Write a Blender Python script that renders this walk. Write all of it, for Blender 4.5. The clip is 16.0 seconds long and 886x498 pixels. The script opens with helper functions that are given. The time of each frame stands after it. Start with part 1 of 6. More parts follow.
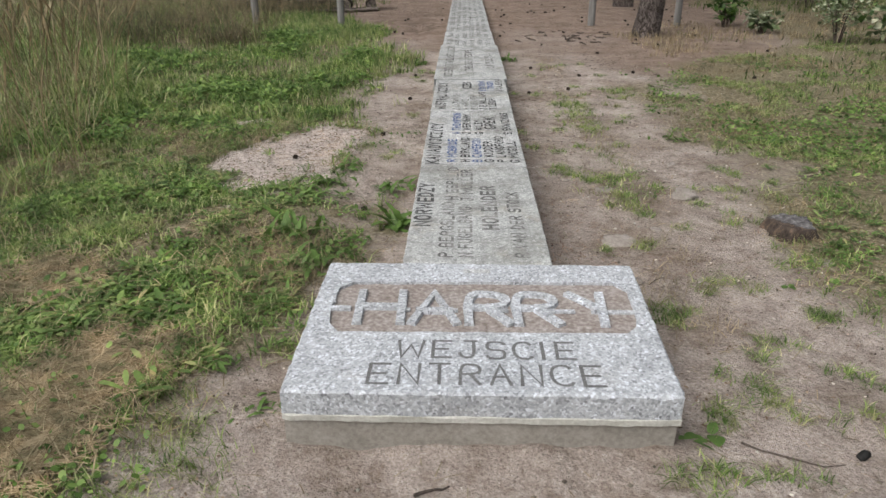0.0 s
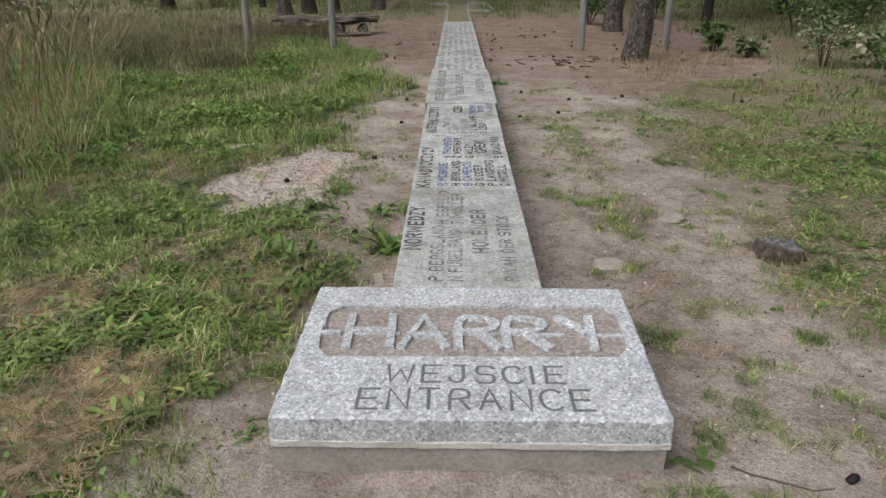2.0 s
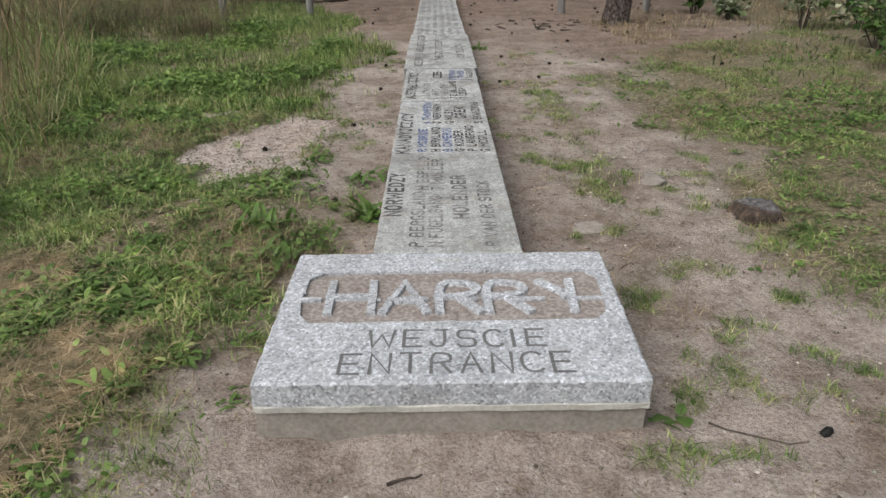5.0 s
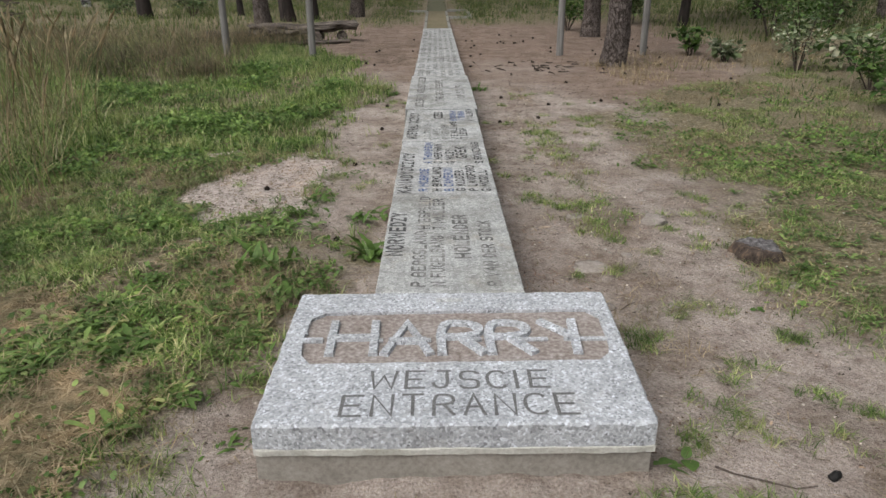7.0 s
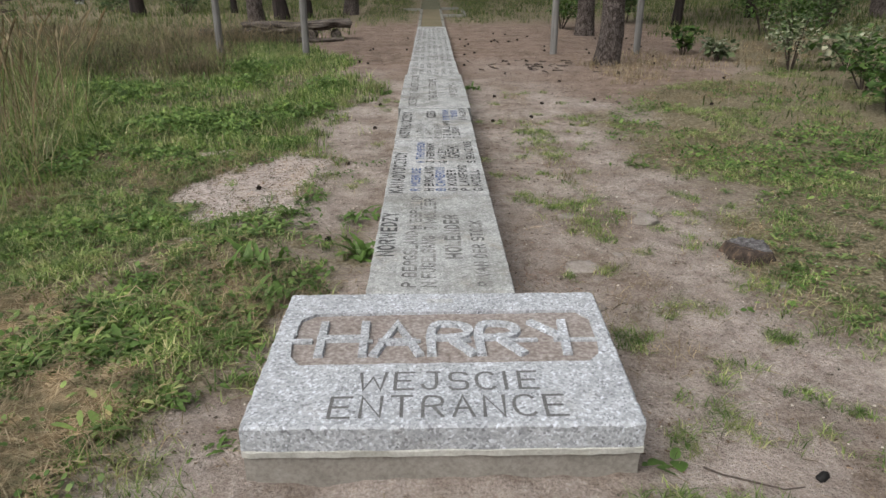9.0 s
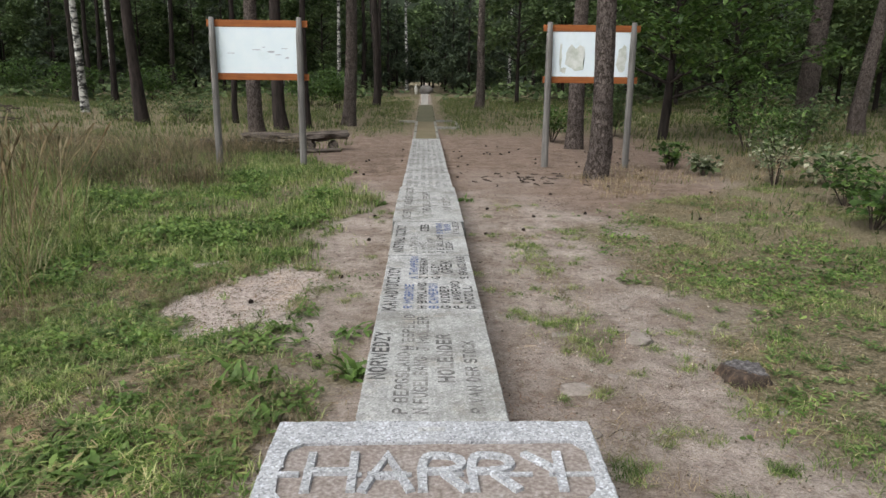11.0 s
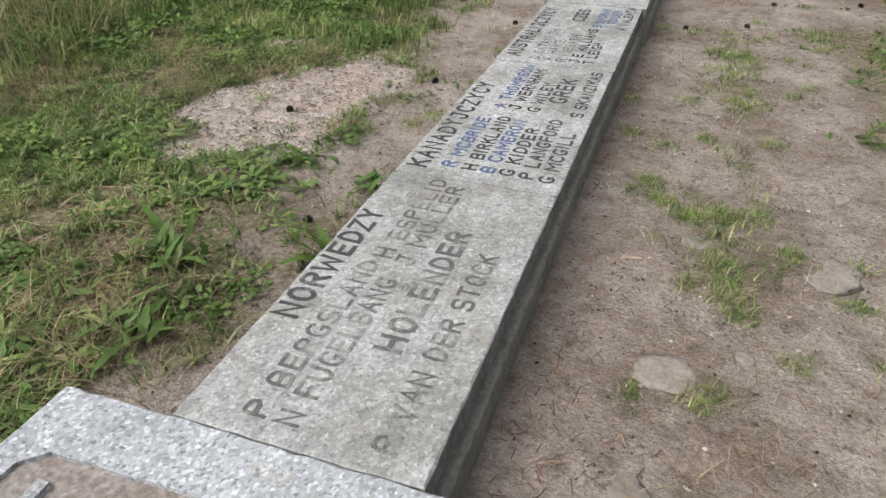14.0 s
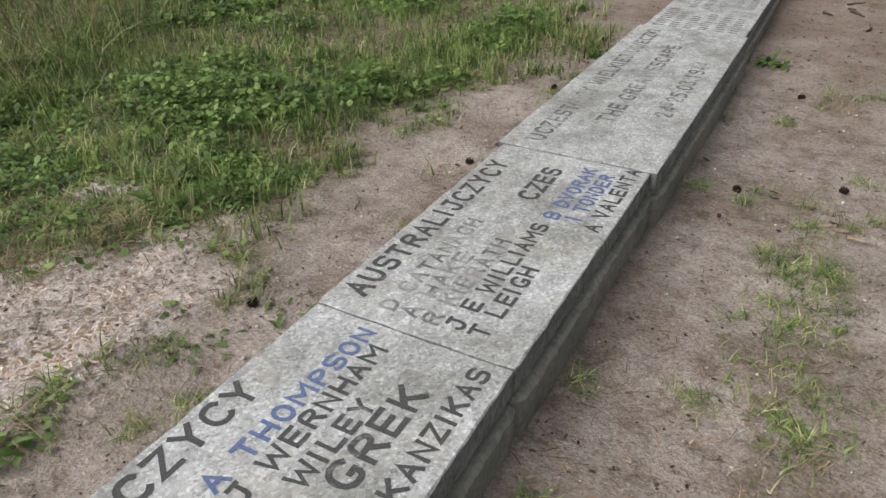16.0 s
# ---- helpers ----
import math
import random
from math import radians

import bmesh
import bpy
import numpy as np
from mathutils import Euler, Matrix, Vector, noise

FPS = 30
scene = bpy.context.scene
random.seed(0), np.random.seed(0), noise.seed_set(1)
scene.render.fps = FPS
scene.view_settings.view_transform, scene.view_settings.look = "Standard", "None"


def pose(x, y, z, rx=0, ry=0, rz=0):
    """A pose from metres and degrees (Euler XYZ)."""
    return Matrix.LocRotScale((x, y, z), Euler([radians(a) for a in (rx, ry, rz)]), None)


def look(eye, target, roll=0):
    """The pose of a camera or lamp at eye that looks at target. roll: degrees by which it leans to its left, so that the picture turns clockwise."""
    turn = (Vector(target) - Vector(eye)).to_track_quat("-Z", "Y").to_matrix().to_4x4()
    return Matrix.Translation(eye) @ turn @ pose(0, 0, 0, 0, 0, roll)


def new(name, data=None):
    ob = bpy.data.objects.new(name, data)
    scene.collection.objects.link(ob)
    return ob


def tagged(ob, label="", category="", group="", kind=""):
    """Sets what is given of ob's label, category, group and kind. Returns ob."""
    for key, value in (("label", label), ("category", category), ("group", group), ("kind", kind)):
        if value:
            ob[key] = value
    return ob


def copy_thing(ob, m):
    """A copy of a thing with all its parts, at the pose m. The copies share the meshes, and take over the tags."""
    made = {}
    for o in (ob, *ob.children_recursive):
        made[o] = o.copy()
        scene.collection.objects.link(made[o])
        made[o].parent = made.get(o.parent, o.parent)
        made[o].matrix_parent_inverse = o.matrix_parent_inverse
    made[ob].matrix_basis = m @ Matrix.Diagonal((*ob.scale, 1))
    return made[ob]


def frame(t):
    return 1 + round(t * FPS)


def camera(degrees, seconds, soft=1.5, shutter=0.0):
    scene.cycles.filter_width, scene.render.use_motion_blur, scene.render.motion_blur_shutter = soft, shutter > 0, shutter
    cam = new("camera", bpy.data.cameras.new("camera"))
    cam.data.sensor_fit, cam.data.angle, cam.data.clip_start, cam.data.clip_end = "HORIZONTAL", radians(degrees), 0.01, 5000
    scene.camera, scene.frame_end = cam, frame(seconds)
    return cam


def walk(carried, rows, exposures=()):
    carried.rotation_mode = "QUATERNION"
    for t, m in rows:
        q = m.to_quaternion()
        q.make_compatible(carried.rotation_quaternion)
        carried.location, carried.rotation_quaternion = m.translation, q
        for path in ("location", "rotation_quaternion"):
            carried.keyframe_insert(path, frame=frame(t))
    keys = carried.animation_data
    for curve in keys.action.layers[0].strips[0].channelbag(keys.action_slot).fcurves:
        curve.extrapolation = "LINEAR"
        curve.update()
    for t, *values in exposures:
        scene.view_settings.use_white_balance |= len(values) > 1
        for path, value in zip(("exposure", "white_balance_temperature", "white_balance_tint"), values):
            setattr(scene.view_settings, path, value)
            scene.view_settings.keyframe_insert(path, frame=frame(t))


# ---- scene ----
cam = camera(63.8, 16.0, 1.5)
PATH = [
    (0, (-0.069, 0.454, 1.544), (-0.121, 2.281, 0.733), -0.1),
    (0.5, (-0.061, 0.465, 1.544), (-0.109, 2.296, 0.742), -0.0),
    (1, (-0.056, 0.465, 1.564), (-0.087, 2.32, 0.815), 0.3),
    (1.5, (-0.066, 0.453, 1.563), (-0.09, 2.314, 0.829), 0.4),
    (2, (-0.057, 0.449, 1.556), (-0.089, 2.301, 0.801), 0.0),
    (2.5, (-0.058, 0.441, 1.532), (-0.097, 2.257, 0.694), -0.2),
    (3, (-0.055, 0.443, 1.53), (-0.091, 2.255, 0.683), 0.0),
    (3.5, (-0.054, 0.446, 1.524), (-0.087, 2.256, 0.673), 0.0),
    (6, (-0.038, 0.453, 1.55), (0.014, 2.293, 0.769), -0.1),
    (6.5, (-0.049, 0.454, 1.543), (0.009, 2.311, 0.803), 0.3),
    (7, (-0.055, 0.454, 1.549), (-0.038, 2.312, 0.811), -0.3),
    (7.5, (-0.048, 0.457, 1.551), (-0.045, 2.318, 0.819), -0.9),
    (8, (-0.034, 0.447, 1.531), (-0.02, 2.304, 0.788), -0.8),
    (8.2, (-0.032, 0.451, 1.537), (-0.003, 2.299, 0.773), -0.6),
    (10.3, (-0.043, 0.479, 1.587), (-0.025, 2.375, 0.949), 0.5),
    (10.5, (-0.039, 0.491, 1.598), (-0.019, 2.395, 0.988), 0.6),
    (11, (-0.038, 0.503, 1.641), (0.015, 2.447, 1.172), 0.6),
    (11.5, (0.014, 0.56, 1.667), (0.036, 2.515, 1.25), -0.5),
    (12, (0.115, 0.682, 1.648), (0.082, 2.627, 1.183), -0.6),
    (12.5, (0.173, 0.966, 1.627), (0.231, 2.898, 1.114), -2.0),
    (13, (0.376, 1.39, 1.583), (0.295, 3.306, 1.017), 1.4),
    (13.3, (0.512, 1.652, 1.595), (0.264, 3.51, 0.898), 2.9),
    (13.5, (0.575, 1.819, 1.584), (0.229, 3.627, 0.802), 2.2),
    (14, (0.682, 2.293, 1.504), (0.13, 3.878, 0.417), 0.4),
    (14.5, (0.837, 2.77, 1.495), (0.044, 4.21, 0.356), 1.4),
    (15, (0.857, 3.439, 1.499), (0.059, 4.942, 0.448), -1.5),
    (15.5, (0.84, 4.032, 1.514), (-0.007, 5.548, 0.521), -1.2),
    (16, (0.85, 4.697, 1.51), (0.026, 6.186, 0.46), -0.4),
]
walk(cam, [(t, look(eye, target, roll)) for t, eye, target, roll in PATH], [(0, 0.08), (0.5, 0.03), (1, -0.03), (2, -0.03), (2.5, 0.00), (3.5, -0.04), (6, -0.05), (8, -0.03), (10.5, 0.00), (11.5, 0.22), (12, 0.34), (12.5, 0.36), (13, 0.27), (13.5, 0.22), (14.5, 0.10), (16, 0.00)])

# ---- world and light: an overcast summer day ----
world = bpy.data.worlds.new("world")
scene.world = world
world.use_nodes = True
wn, wl = world.node_tree.nodes, world.node_tree.links
SUN_EL, SUN_AZ = radians(50), radians(226)
sky = wn.new("ShaderNodeTexSky")
sky.sky_type, sky.sun_disc = "NISHITA", False
sky.sun_elevation, sky.sun_rotation = SUN_EL, SUN_AZ
sky.air_density, sky.dust_density, sky.ozone_density = 1.0, 6.0, 1.0
cloud = wn.new("ShaderNodeHueSaturation")
cloud.inputs["Saturation"].default_value = 0.25
wl.new(sky.outputs[0], cloud.inputs["Color"])
wl.new(cloud.outputs[0], wn["Background"].inputs["Color"])
wn["Background"].inputs["Strength"].default_value = 0.15
sun = new("sun", bpy.data.lights.new("sun", "SUN"))
sun.data.energy, sun.data.angle, sun.data.color = 1.45, radians(60), (1.0, 0.97, 0.92)
sun.matrix_world = look((0, 0, 0), (-math.sin(SUN_AZ) * math.cos(SUN_EL), -math.cos(SUN_AZ) * math.cos(SUN_EL), -math.sin(SUN_EL)))
scene.view_settings.exposure = 0.0


# ---- materials ----
def material(name, rough=0.85):
    m = bpy.data.materials.new(name)
    m.use_nodes = True
    b = m.node_tree.nodes["Principled BSDF"]
    b.inputs["Roughness"].default_value = rough
    return m, m.node_tree.nodes, m.node_tree.links, b


def ramp(n, stops):
    r = n.new("ShaderNodeValToRGB")
    while len(r.color_ramp.elements) < len(stops):
        r.color_ramp.elements.new(0.5)
    for e, (at, c) in zip(r.color_ramp.elements, stops):
        e.position, e.color = at, (*c, 1)
    return r


def noise_node(n, l, coord, scale, detail=4.0, rough=0.6, stretch=None):
    t = n.new("ShaderNodeTexNoise")
    t.inputs["Scale"].default_value, t.inputs["Detail"].default_value, t.inputs["Roughness"].default_value = scale, detail, rough
    if stretch:
        mp = n.new("ShaderNodeMapping")
        mp.inputs["Scale"].default_value = stretch
        l.new(coord, mp.inputs["Vector"])
        coord = mp.outputs[0]
    l.new(coord, t.inputs["Vector"])
    return t


def mix(n, l, kind, fac, a, b):
    x = n.new("ShaderNodeMixRGB")
    x.blend_type = kind
    for socket, v in ((x.inputs[0], fac), (x.inputs[1], a), (x.inputs[2], b)):
        if isinstance(v, (int, float)):
            socket.default_value = v
        elif isinstance(v, tuple):
            socket.default_value = (*v, 1)
        else:
            l.new(v, socket)
    return x.outputs[0]


def surface(name, fine, coarse, fine_scale, coarse_scale, rough=0.85, bump=0.3, depth=0.004, stretch=None, vary=0.0, spec=0.3):
    """Two scales of colour: a fine grain and large stains multiplied on it, with relief from both."""
    m, n, l, b = material(name, rough)
    co = n.new("ShaderNodeTexCoord").outputs["Object"]
    f = noise_node(n, l, co, fine_scale, 5, 0.65, stretch)
    c = noise_node(n, l, co, coarse_scale, 4, 0.6)
    rf, rc = ramp(n, fine), ramp(n, coarse)
    l.new(f.outputs[0], rf.inputs[0])
    l.new(c.outputs[0], rc.inputs[0])
    col = mix(n, l, "MULTIPLY", 1.0, rf.outputs[0], rc.outputs[0])
    if vary:
        info = n.new("ShaderNodeObjectInfo")
        rv = ramp(n, [(0, (1 - vary,) * 3), (1, (1.0, 1.0, 1.0))])
        l.new(info.outputs["Random"], rv.inputs[0])
        col = mix(n, l, "MULTIPLY", 1.0, col, rv.outputs[0])
    l.new(col, b.inputs["Base Color"])
    b.inputs["Specular IOR Level"].default_value = spec
    bp = n.new("ShaderNodeBump")
    bp.inputs["Strength"].default_value, bp.inputs["Distance"].default_value = bump, depth
    l.new(f.outputs[0], bp.inputs["Height"])
    l.new(bp.outputs[0], b.inputs["Normal"])
    return m


def leafy(name, stops, rough=0.55, through_light=0.35, spec=0.3, straw=0.0):
    """Leaves and blades: each island takes its own tone; some light passes through."""
    m, n, l, b = material(name, rough)
    g = n.new("ShaderNodeNewGeometry")
    r = ramp(n, stops)
    l.new(g.outputs["Random Per Island"], r.inputs[0])
    co = n.new("ShaderNodeTexCoord").outputs["Object"]
    patch = noise_node(n, l, co, 0.9, 3)
    rp = ramp(n, [(0.3, (0.72, 0.74, 0.7)), (0.7, (1.15, 1.1, 1.05))])
    l.new(patch.outputs[0], rp.inputs[0])
    col = mix(n, l, "MULTIPLY", 1.0, r.outputs[0], rp.outputs[0])
    tuft = noise_node(n, l, co, 7, 3)
    rt = ramp(n, [(0.32, (0.45, 0.5, 0.45)), (0.5, (0.98, 0.98, 0.98)), (0.68, (1.45, 1.38, 1.3))])
    l.new(tuft.outputs[0], rt.inputs[0])
    col = mix(n, l, "MULTIPLY", 1.0, col, rt.outputs[0])
    if straw:
        sear = noise_node(n, l, co, 3.1, 4)
        rs = ramp(n, [(0.52, (0, 0, 0)), (0.64, (straw,) * 3)])
        l.new(sear.outputs[0], rs.inputs[0])
        col = mix(n, l, "MIX", rs.outputs[0], col, (0.36, 0.30, 0.17))
    l.new(col, b.inputs["Base Color"])
    b.inputs["Specular IOR Level"].default_value = spec
    tr = n.new("ShaderNodeBsdfTranslucent")
    l.new(col, tr.inputs["Color"])
    ms = n.new("ShaderNodeMixShader")
    ms.inputs[0].default_value = through_light
    l.new(b.outputs[0], ms.inputs[1])
    l.new(tr.outputs[0], ms.inputs[2])
    l.new(ms.outputs[0], n["Material Output"].inputs[0])
    return m


def granite(name, tint, stain, mottle, flake_scale, contrast, lichen):
    m, n, l, b = material(name, 0.75)
    co = n.new("ShaderNodeTexCoord").outputs["Object"]
    flake = n.new("ShaderNodeTexVoronoi")
    flake.inputs["Scale"].default_value = flake_scale
    l.new(co, flake.inputs["Vector"])
    bw = n.new("ShaderNodeRGBToBW")
    l.new(flake.outputs["Color"], bw.inputs[0])
    base = ramp(n, [(0.12, (0.20, 0.20, 0.205)), (0.33, (0.42, 0.42, 0.42)), (0.62, (0.55, 0.55, 0.55)), (0.86, (0.84, 0.85, 0.86))])
    soft = n.new("ShaderNodeMapRange")
    soft.inputs["To Min"].default_value, soft.inputs["To Max"].default_value = 0.5 - contrast / 2, 0.5 + contrast / 2
    l.new(bw.outputs[0], soft.inputs["Value"])
    l.new(soft.outputs[0], base.inputs[0])
    fine = noise_node(n, l, co, 300, 3)
    rf = ramp(n, [(0.3, (0.7, 0.7, 0.7)), (0.5, (1.0, 1.0, 1.0)), (0.75, (1.15, 1.15, 1.15))])
    l.new(fine.outputs[0], rf.inputs[0])
    col = mix(n, l, "MULTIPLY", 1.0, base.outputs[0], rf.outputs[0])
    big = noise_node(n, l, co, 3.2, 6, 0.7)
    rb = ramp(n, [(0.35, stain), (0.55, (1.0, 1.0, 1.0)), (0.75, (1.08, 1.08, 1.08))])
    l.new(big.outputs[0], rb.inputs[0])
    col = mix(n, l, "MULTIPLY", 1.0, col, rb.outputs[0])
    cloudy = noise_node(n, l, co, 16, 6, 0.75, (1, 0.7, 1))
    rcl = ramp(n, [(0.32, (1 - mottle,) * 3), (0.5, (0.98, 0.98, 0.98)), (0.68, (1 + 0.8 * mottle,) * 3)])
    l.new(cloudy.outputs[0], rcl.inputs[0])
    col = mix(n, l, "MULTIPLY", 1.0, col, rcl.outputs[0])
    spots = noise_node(n, l, co, 4.3, 7, 0.78)
    rs = ramp(n, [(0.54, (0, 0, 0)), (0.72, (lichen,) * 3)])
    l.new(spots.outputs[0], rs.inputs[0])
    col = mix(n, l, "MIX", rs.outputs[0], col, (0.47, 0.40, 0.31))
    scuff = noise_node(n, l, co, 55, 4, 0.7)
    rsc = ramp(n, [(0.60, (0, 0, 0)), (0.74, (lichen,) * 3)])
    l.new(scuff.outputs[0], rsc.inputs[0])
    col = mix(n, l, "MIX", rsc.outputs[0], col, (0.74, 0.75, 0.74))
    info = n.new("ShaderNodeObjectInfo")
    rv = ramp(n, [(0, (0.88, 0.88, 0.86)), (1, (1.0, 1.0, 1.0))])
    l.new(info.outputs["Random"], rv.inputs[0])
    col = mix(n, l, "MULTIPLY", 1.0, col, rv.outputs[0])
    col = mix(n, l, "MULTIPLY", 1.0, col, tint)
    l.new(col, b.inputs["Base Color"])
    bp = n.new("ShaderNodeBump")
    bp.inputs["Strength"].default_value, bp.inputs["Distance"].default_value = 0.5, 0.004
    rough_noise = noise_node(n, l, co, 60, 5, 0.7)
    l.new(rough_noise.outputs[0], bp.inputs["Height"])
    l.new(bp.outputs[0], b.inputs["Normal"])
    return m


GRANITE = granite("grey_granite", (0.85, 0.89, 0.95), (0.84, 0.84, 0.84), 0.18, 115, 0.80, 0.22)
GRANITE_STRIP = granite("weathered_granite", (0.81, 0.83, 0.832), (0.62, 0.61, 0.58), 0.28, 120, 0.66, 0.5)
# strip side faces: granite darkened in its colour to stand in for shade
SIDE = surface("shade_toned_granite", [(0.3, (0.13, 0.134, 0.135)), (0.55, (0.25, 0.256, 0.258)), (0.75, (0.40, 0.405, 0.405))], [(0.3, (0.7, 0.72, 0.7)), (0.7, (1.1, 1.1, 1.1))], 60, 7, 0.95, 0.6, 0.006, (1, 1, 0.6))
# plain concrete, a little darker than the footing's, for plinths and kerbs
DARK_CONCRETE = surface("dark_concrete", [(0.3, (0.19, 0.185, 0.172)), (0.7, (0.33, 0.32, 0.30))], [(0.3, (0.7, 0.72, 0.68)), (0.7, (1.15, 1.15, 1.1))], 50, 4, 0.95, 0.5, 0.005)
LEDGE = surface("grey_mortar", [(0.3, (0.24, 0.24, 0.22)), (0.7, (0.40, 0.40, 0.365))], [(0.3, (0.75, 0.75, 0.72)), (0.6, (1, 1, 1))], 90, 9, 0.95, 0.5)
CONCRETE = surface("cast_concrete", [(0.3, (0.235, 0.215, 0.192)), (0.7, (0.37, 0.345, 0.312))], [(0.3, (0.7, 0.7, 0.68)), (0.7, (1, 1, 1))], 70, 5, 0.95, 0.4)
MORTAR = surface("mortar", [(0.3, (0.38, 0.375, 0.34)), (0.7, (0.54, 0.535, 0.50))], [(0.3, (0.75, 0.75, 0.72)), (0.6, (1, 1, 1))], 90, 9, 0.95, 0.5)
RECESS = surface("needle_stained_granite", [(0.3, (0.165, 0.143, 0.13)), (0.5, (0.285, 0.255, 0.237)), (0.72, (0.45, 0.425, 0.41))], [(0.3, (0.8, 0.75, 0.72)), (0.7, (1, 1, 1))], 60, 6, 0.95, 0.6)


def worn_paint(name, dark, light, under, bare):
    """Paint in the letters, weathered away in specks and patches down to the stone; bare: how much is gone."""
    m, n, l, b = material(name, 0.85)
    co = n.new("ShaderNodeTexCoord").outputs["Object"]
    fine = noise_node(n, l, co, 170, 4, 0.7)
    rf = ramp(n, [(0.3, dark), (0.7, light)])
    l.new(fine.outputs[0], rf.inputs[0])
    gone = noise_node(n, l, co, 34, 7, 0.8)
    broad = noise_node(n, l, co, 5.5, 3, 0.6)
    total = mix(n, l, "MIX", 0.45, gone.outputs[0], broad.outputs[0])
    rg = ramp(n, [(0.60 - bare, (0, 0, 0)), (0.70 - bare, (0.8, 0.8, 0.8))])
    l.new(total, rg.inputs[0])
    l.new(mix(n, l, "MIX", rg.outputs[0], rf.outputs[0], under), b.inputs["Base Color"])
    b.inputs["Specular IOR Level"].default_value = 0.2
    bp = n.new("ShaderNodeBump")
    bp.inputs["Strength"].default_value, bp.inputs["Distance"].default_value = 0.4, 0.002
    l.new(fine.outputs[0], bp.inputs["Height"])
    l.new(bp.outputs[0], b.inputs["Normal"])
    return m


INK = worn_paint("faded_black_paint", (0.035, 0.036, 0.038), (0.10, 0.10, 0.10), (0.30, 0.30, 0.30), 0.03)
INK_WORN = worn_paint("worn_black_paint", (0.06, 0.061, 0.061), (0.175, 0.172, 0.168), (0.32, 0.32, 0.31), 0.125)
INK_BLUE = worn_paint("blue_paint", (0.06, 0.095, 0.22), (0.15, 0.19, 0.31), (0.30, 0.32, 0.36), 0.04)
# dark tone for flat letters: the shade inside cut grooves, given as colour
GROOVE_SHADE = surface("groove_shade_granite", [(0.35, (0.09, 0.09, 0.092)), (0.7, (0.21, 0.21, 0.21))], [(0.3, (0.8, 0.8, 0.8)), (0.7, (1.1, 1.1, 1.1))], 170, 10, 0.9, 0.4, 0.002)


def furrowed(name, plate, crack, scale):
    """Bark in upright plates with dark cracks between them."""
    m, n, l, b = material(name, 0.95)
    co = n.new("ShaderNodeTexCoord").outputs["Object"]
    warp = noise_node(n, l, co, 5, 4)
    bent = mix(n, l, "ADD", 0.30, co, warp.outputs["Color"])
    mp = n.new("ShaderNodeMapping")
    mp.inputs["Scale"].default_value = (1, 1, 0.16)
    l.new(bent, mp.inputs["Vector"])
    v = n.new("ShaderNodeTexVoronoi")
    v.feature = "DISTANCE_TO_EDGE"
    v.inputs["Scale"].default_value = scale
    l.new(mp.outputs[0], v.inputs["Vector"])
    grain = noise_node(n, l, co, 40, 6, 0.7, (1, 1, 0.3))
    rg = ramp(n, [(0.3, tuple(c * 0.65 for c in plate)), (0.5, plate), (0.75, tuple(c * 1.45 for c in plate))])
    l.new(grain.outputs[0], rg.inputs[0])
    rc = ramp(n, [(0.02, (0, 0, 0)), (0.16, (1, 1, 1))])
    l.new(v.outputs["Distance"], rc.inputs[0])
    col = mix(n, l, "MIX", rc.outputs[0], crack, rg.outputs[0])
    big = noise_node(n, l, co, 1.2, 3)
    rb = ramp(n, [(0.3, (0.75, 0.74, 0.73)), (0.7, (1.15, 1.12, 1.1))])
    l.new(big.outputs[0], rb.inputs[0])
    l.new(mix(n, l, "MULTIPLY", 1.0, col, rb.outputs[0]), b.inputs["Base Color"])
    b.inputs["Specular IOR Level"].default_value = 0.2
    tot = n.new("ShaderNodeMath")
    tot.operation = "ADD"
    l.new(rc.outputs[0], tot.inputs[0])
    l.new(grain.outputs[0], tot.inputs[1])
    bp = n.new("ShaderNodeBump")
    bp.inputs["Strength"].default_value, bp.inputs["Distance"].default_value = 1.0, 0.03
    l.new(tot.outputs[0], bp.inputs["Height"])
    l.new(bp.outputs[0], b.inputs["Normal"])
    return m


BARK = furrowed("pine_bark", (0.185, 0.160, 0.150), (0.055, 0.044, 0.038), 27)
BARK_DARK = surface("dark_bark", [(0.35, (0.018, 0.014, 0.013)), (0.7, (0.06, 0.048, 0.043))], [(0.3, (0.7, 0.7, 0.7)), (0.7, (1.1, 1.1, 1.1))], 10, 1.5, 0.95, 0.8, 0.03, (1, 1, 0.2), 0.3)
BIRCH = surface("birch_bark", [(0.46, (0.03, 0.03, 0.03)), (0.52, (0.45, 0.45, 0.43)), (0.7, (0.72, 0.72, 0.69))], [(0.3, (0.55, 0.55, 0.53)), (0.6, (1, 1, 1))], 5, 0.9, 0.8, 0.4, 0.01, (0.7, 0.7, 1.6))
POST = surface("weathered_grey_timber", [(0.3, (0.12, 0.115, 0.11)), (0.7, (0.24, 0.235, 0.225))], [(0.3, (0.8, 0.8, 0.8)), (0.7, (1.05, 1.05, 1.05))], 30, 3, 0.9, 0.5, 0.004, (1, 1, 0.06))
RAIL = surface("orange_stained_timber", [(0.3, (0.27, 0.085, 0.025)), (0.7, (0.40, 0.145, 0.045))], [(0.3, (0.75, 0.72, 0.7)), (0.7, (1.05, 1.05, 1.05))], 40, 3, 0.7, 0.3, 0.003, (0.06, 1, 1))
PANEL = surface("bleached_panel", [(0.3, (0.77, 0.89, 0.97)), (0.7, (0.83, 0.93, 0.99))], [(0.30, (0.93, 0.94, 0.93)), (0.42, (1, 1, 1))], 4, 2.2, 0.45, 0.05)
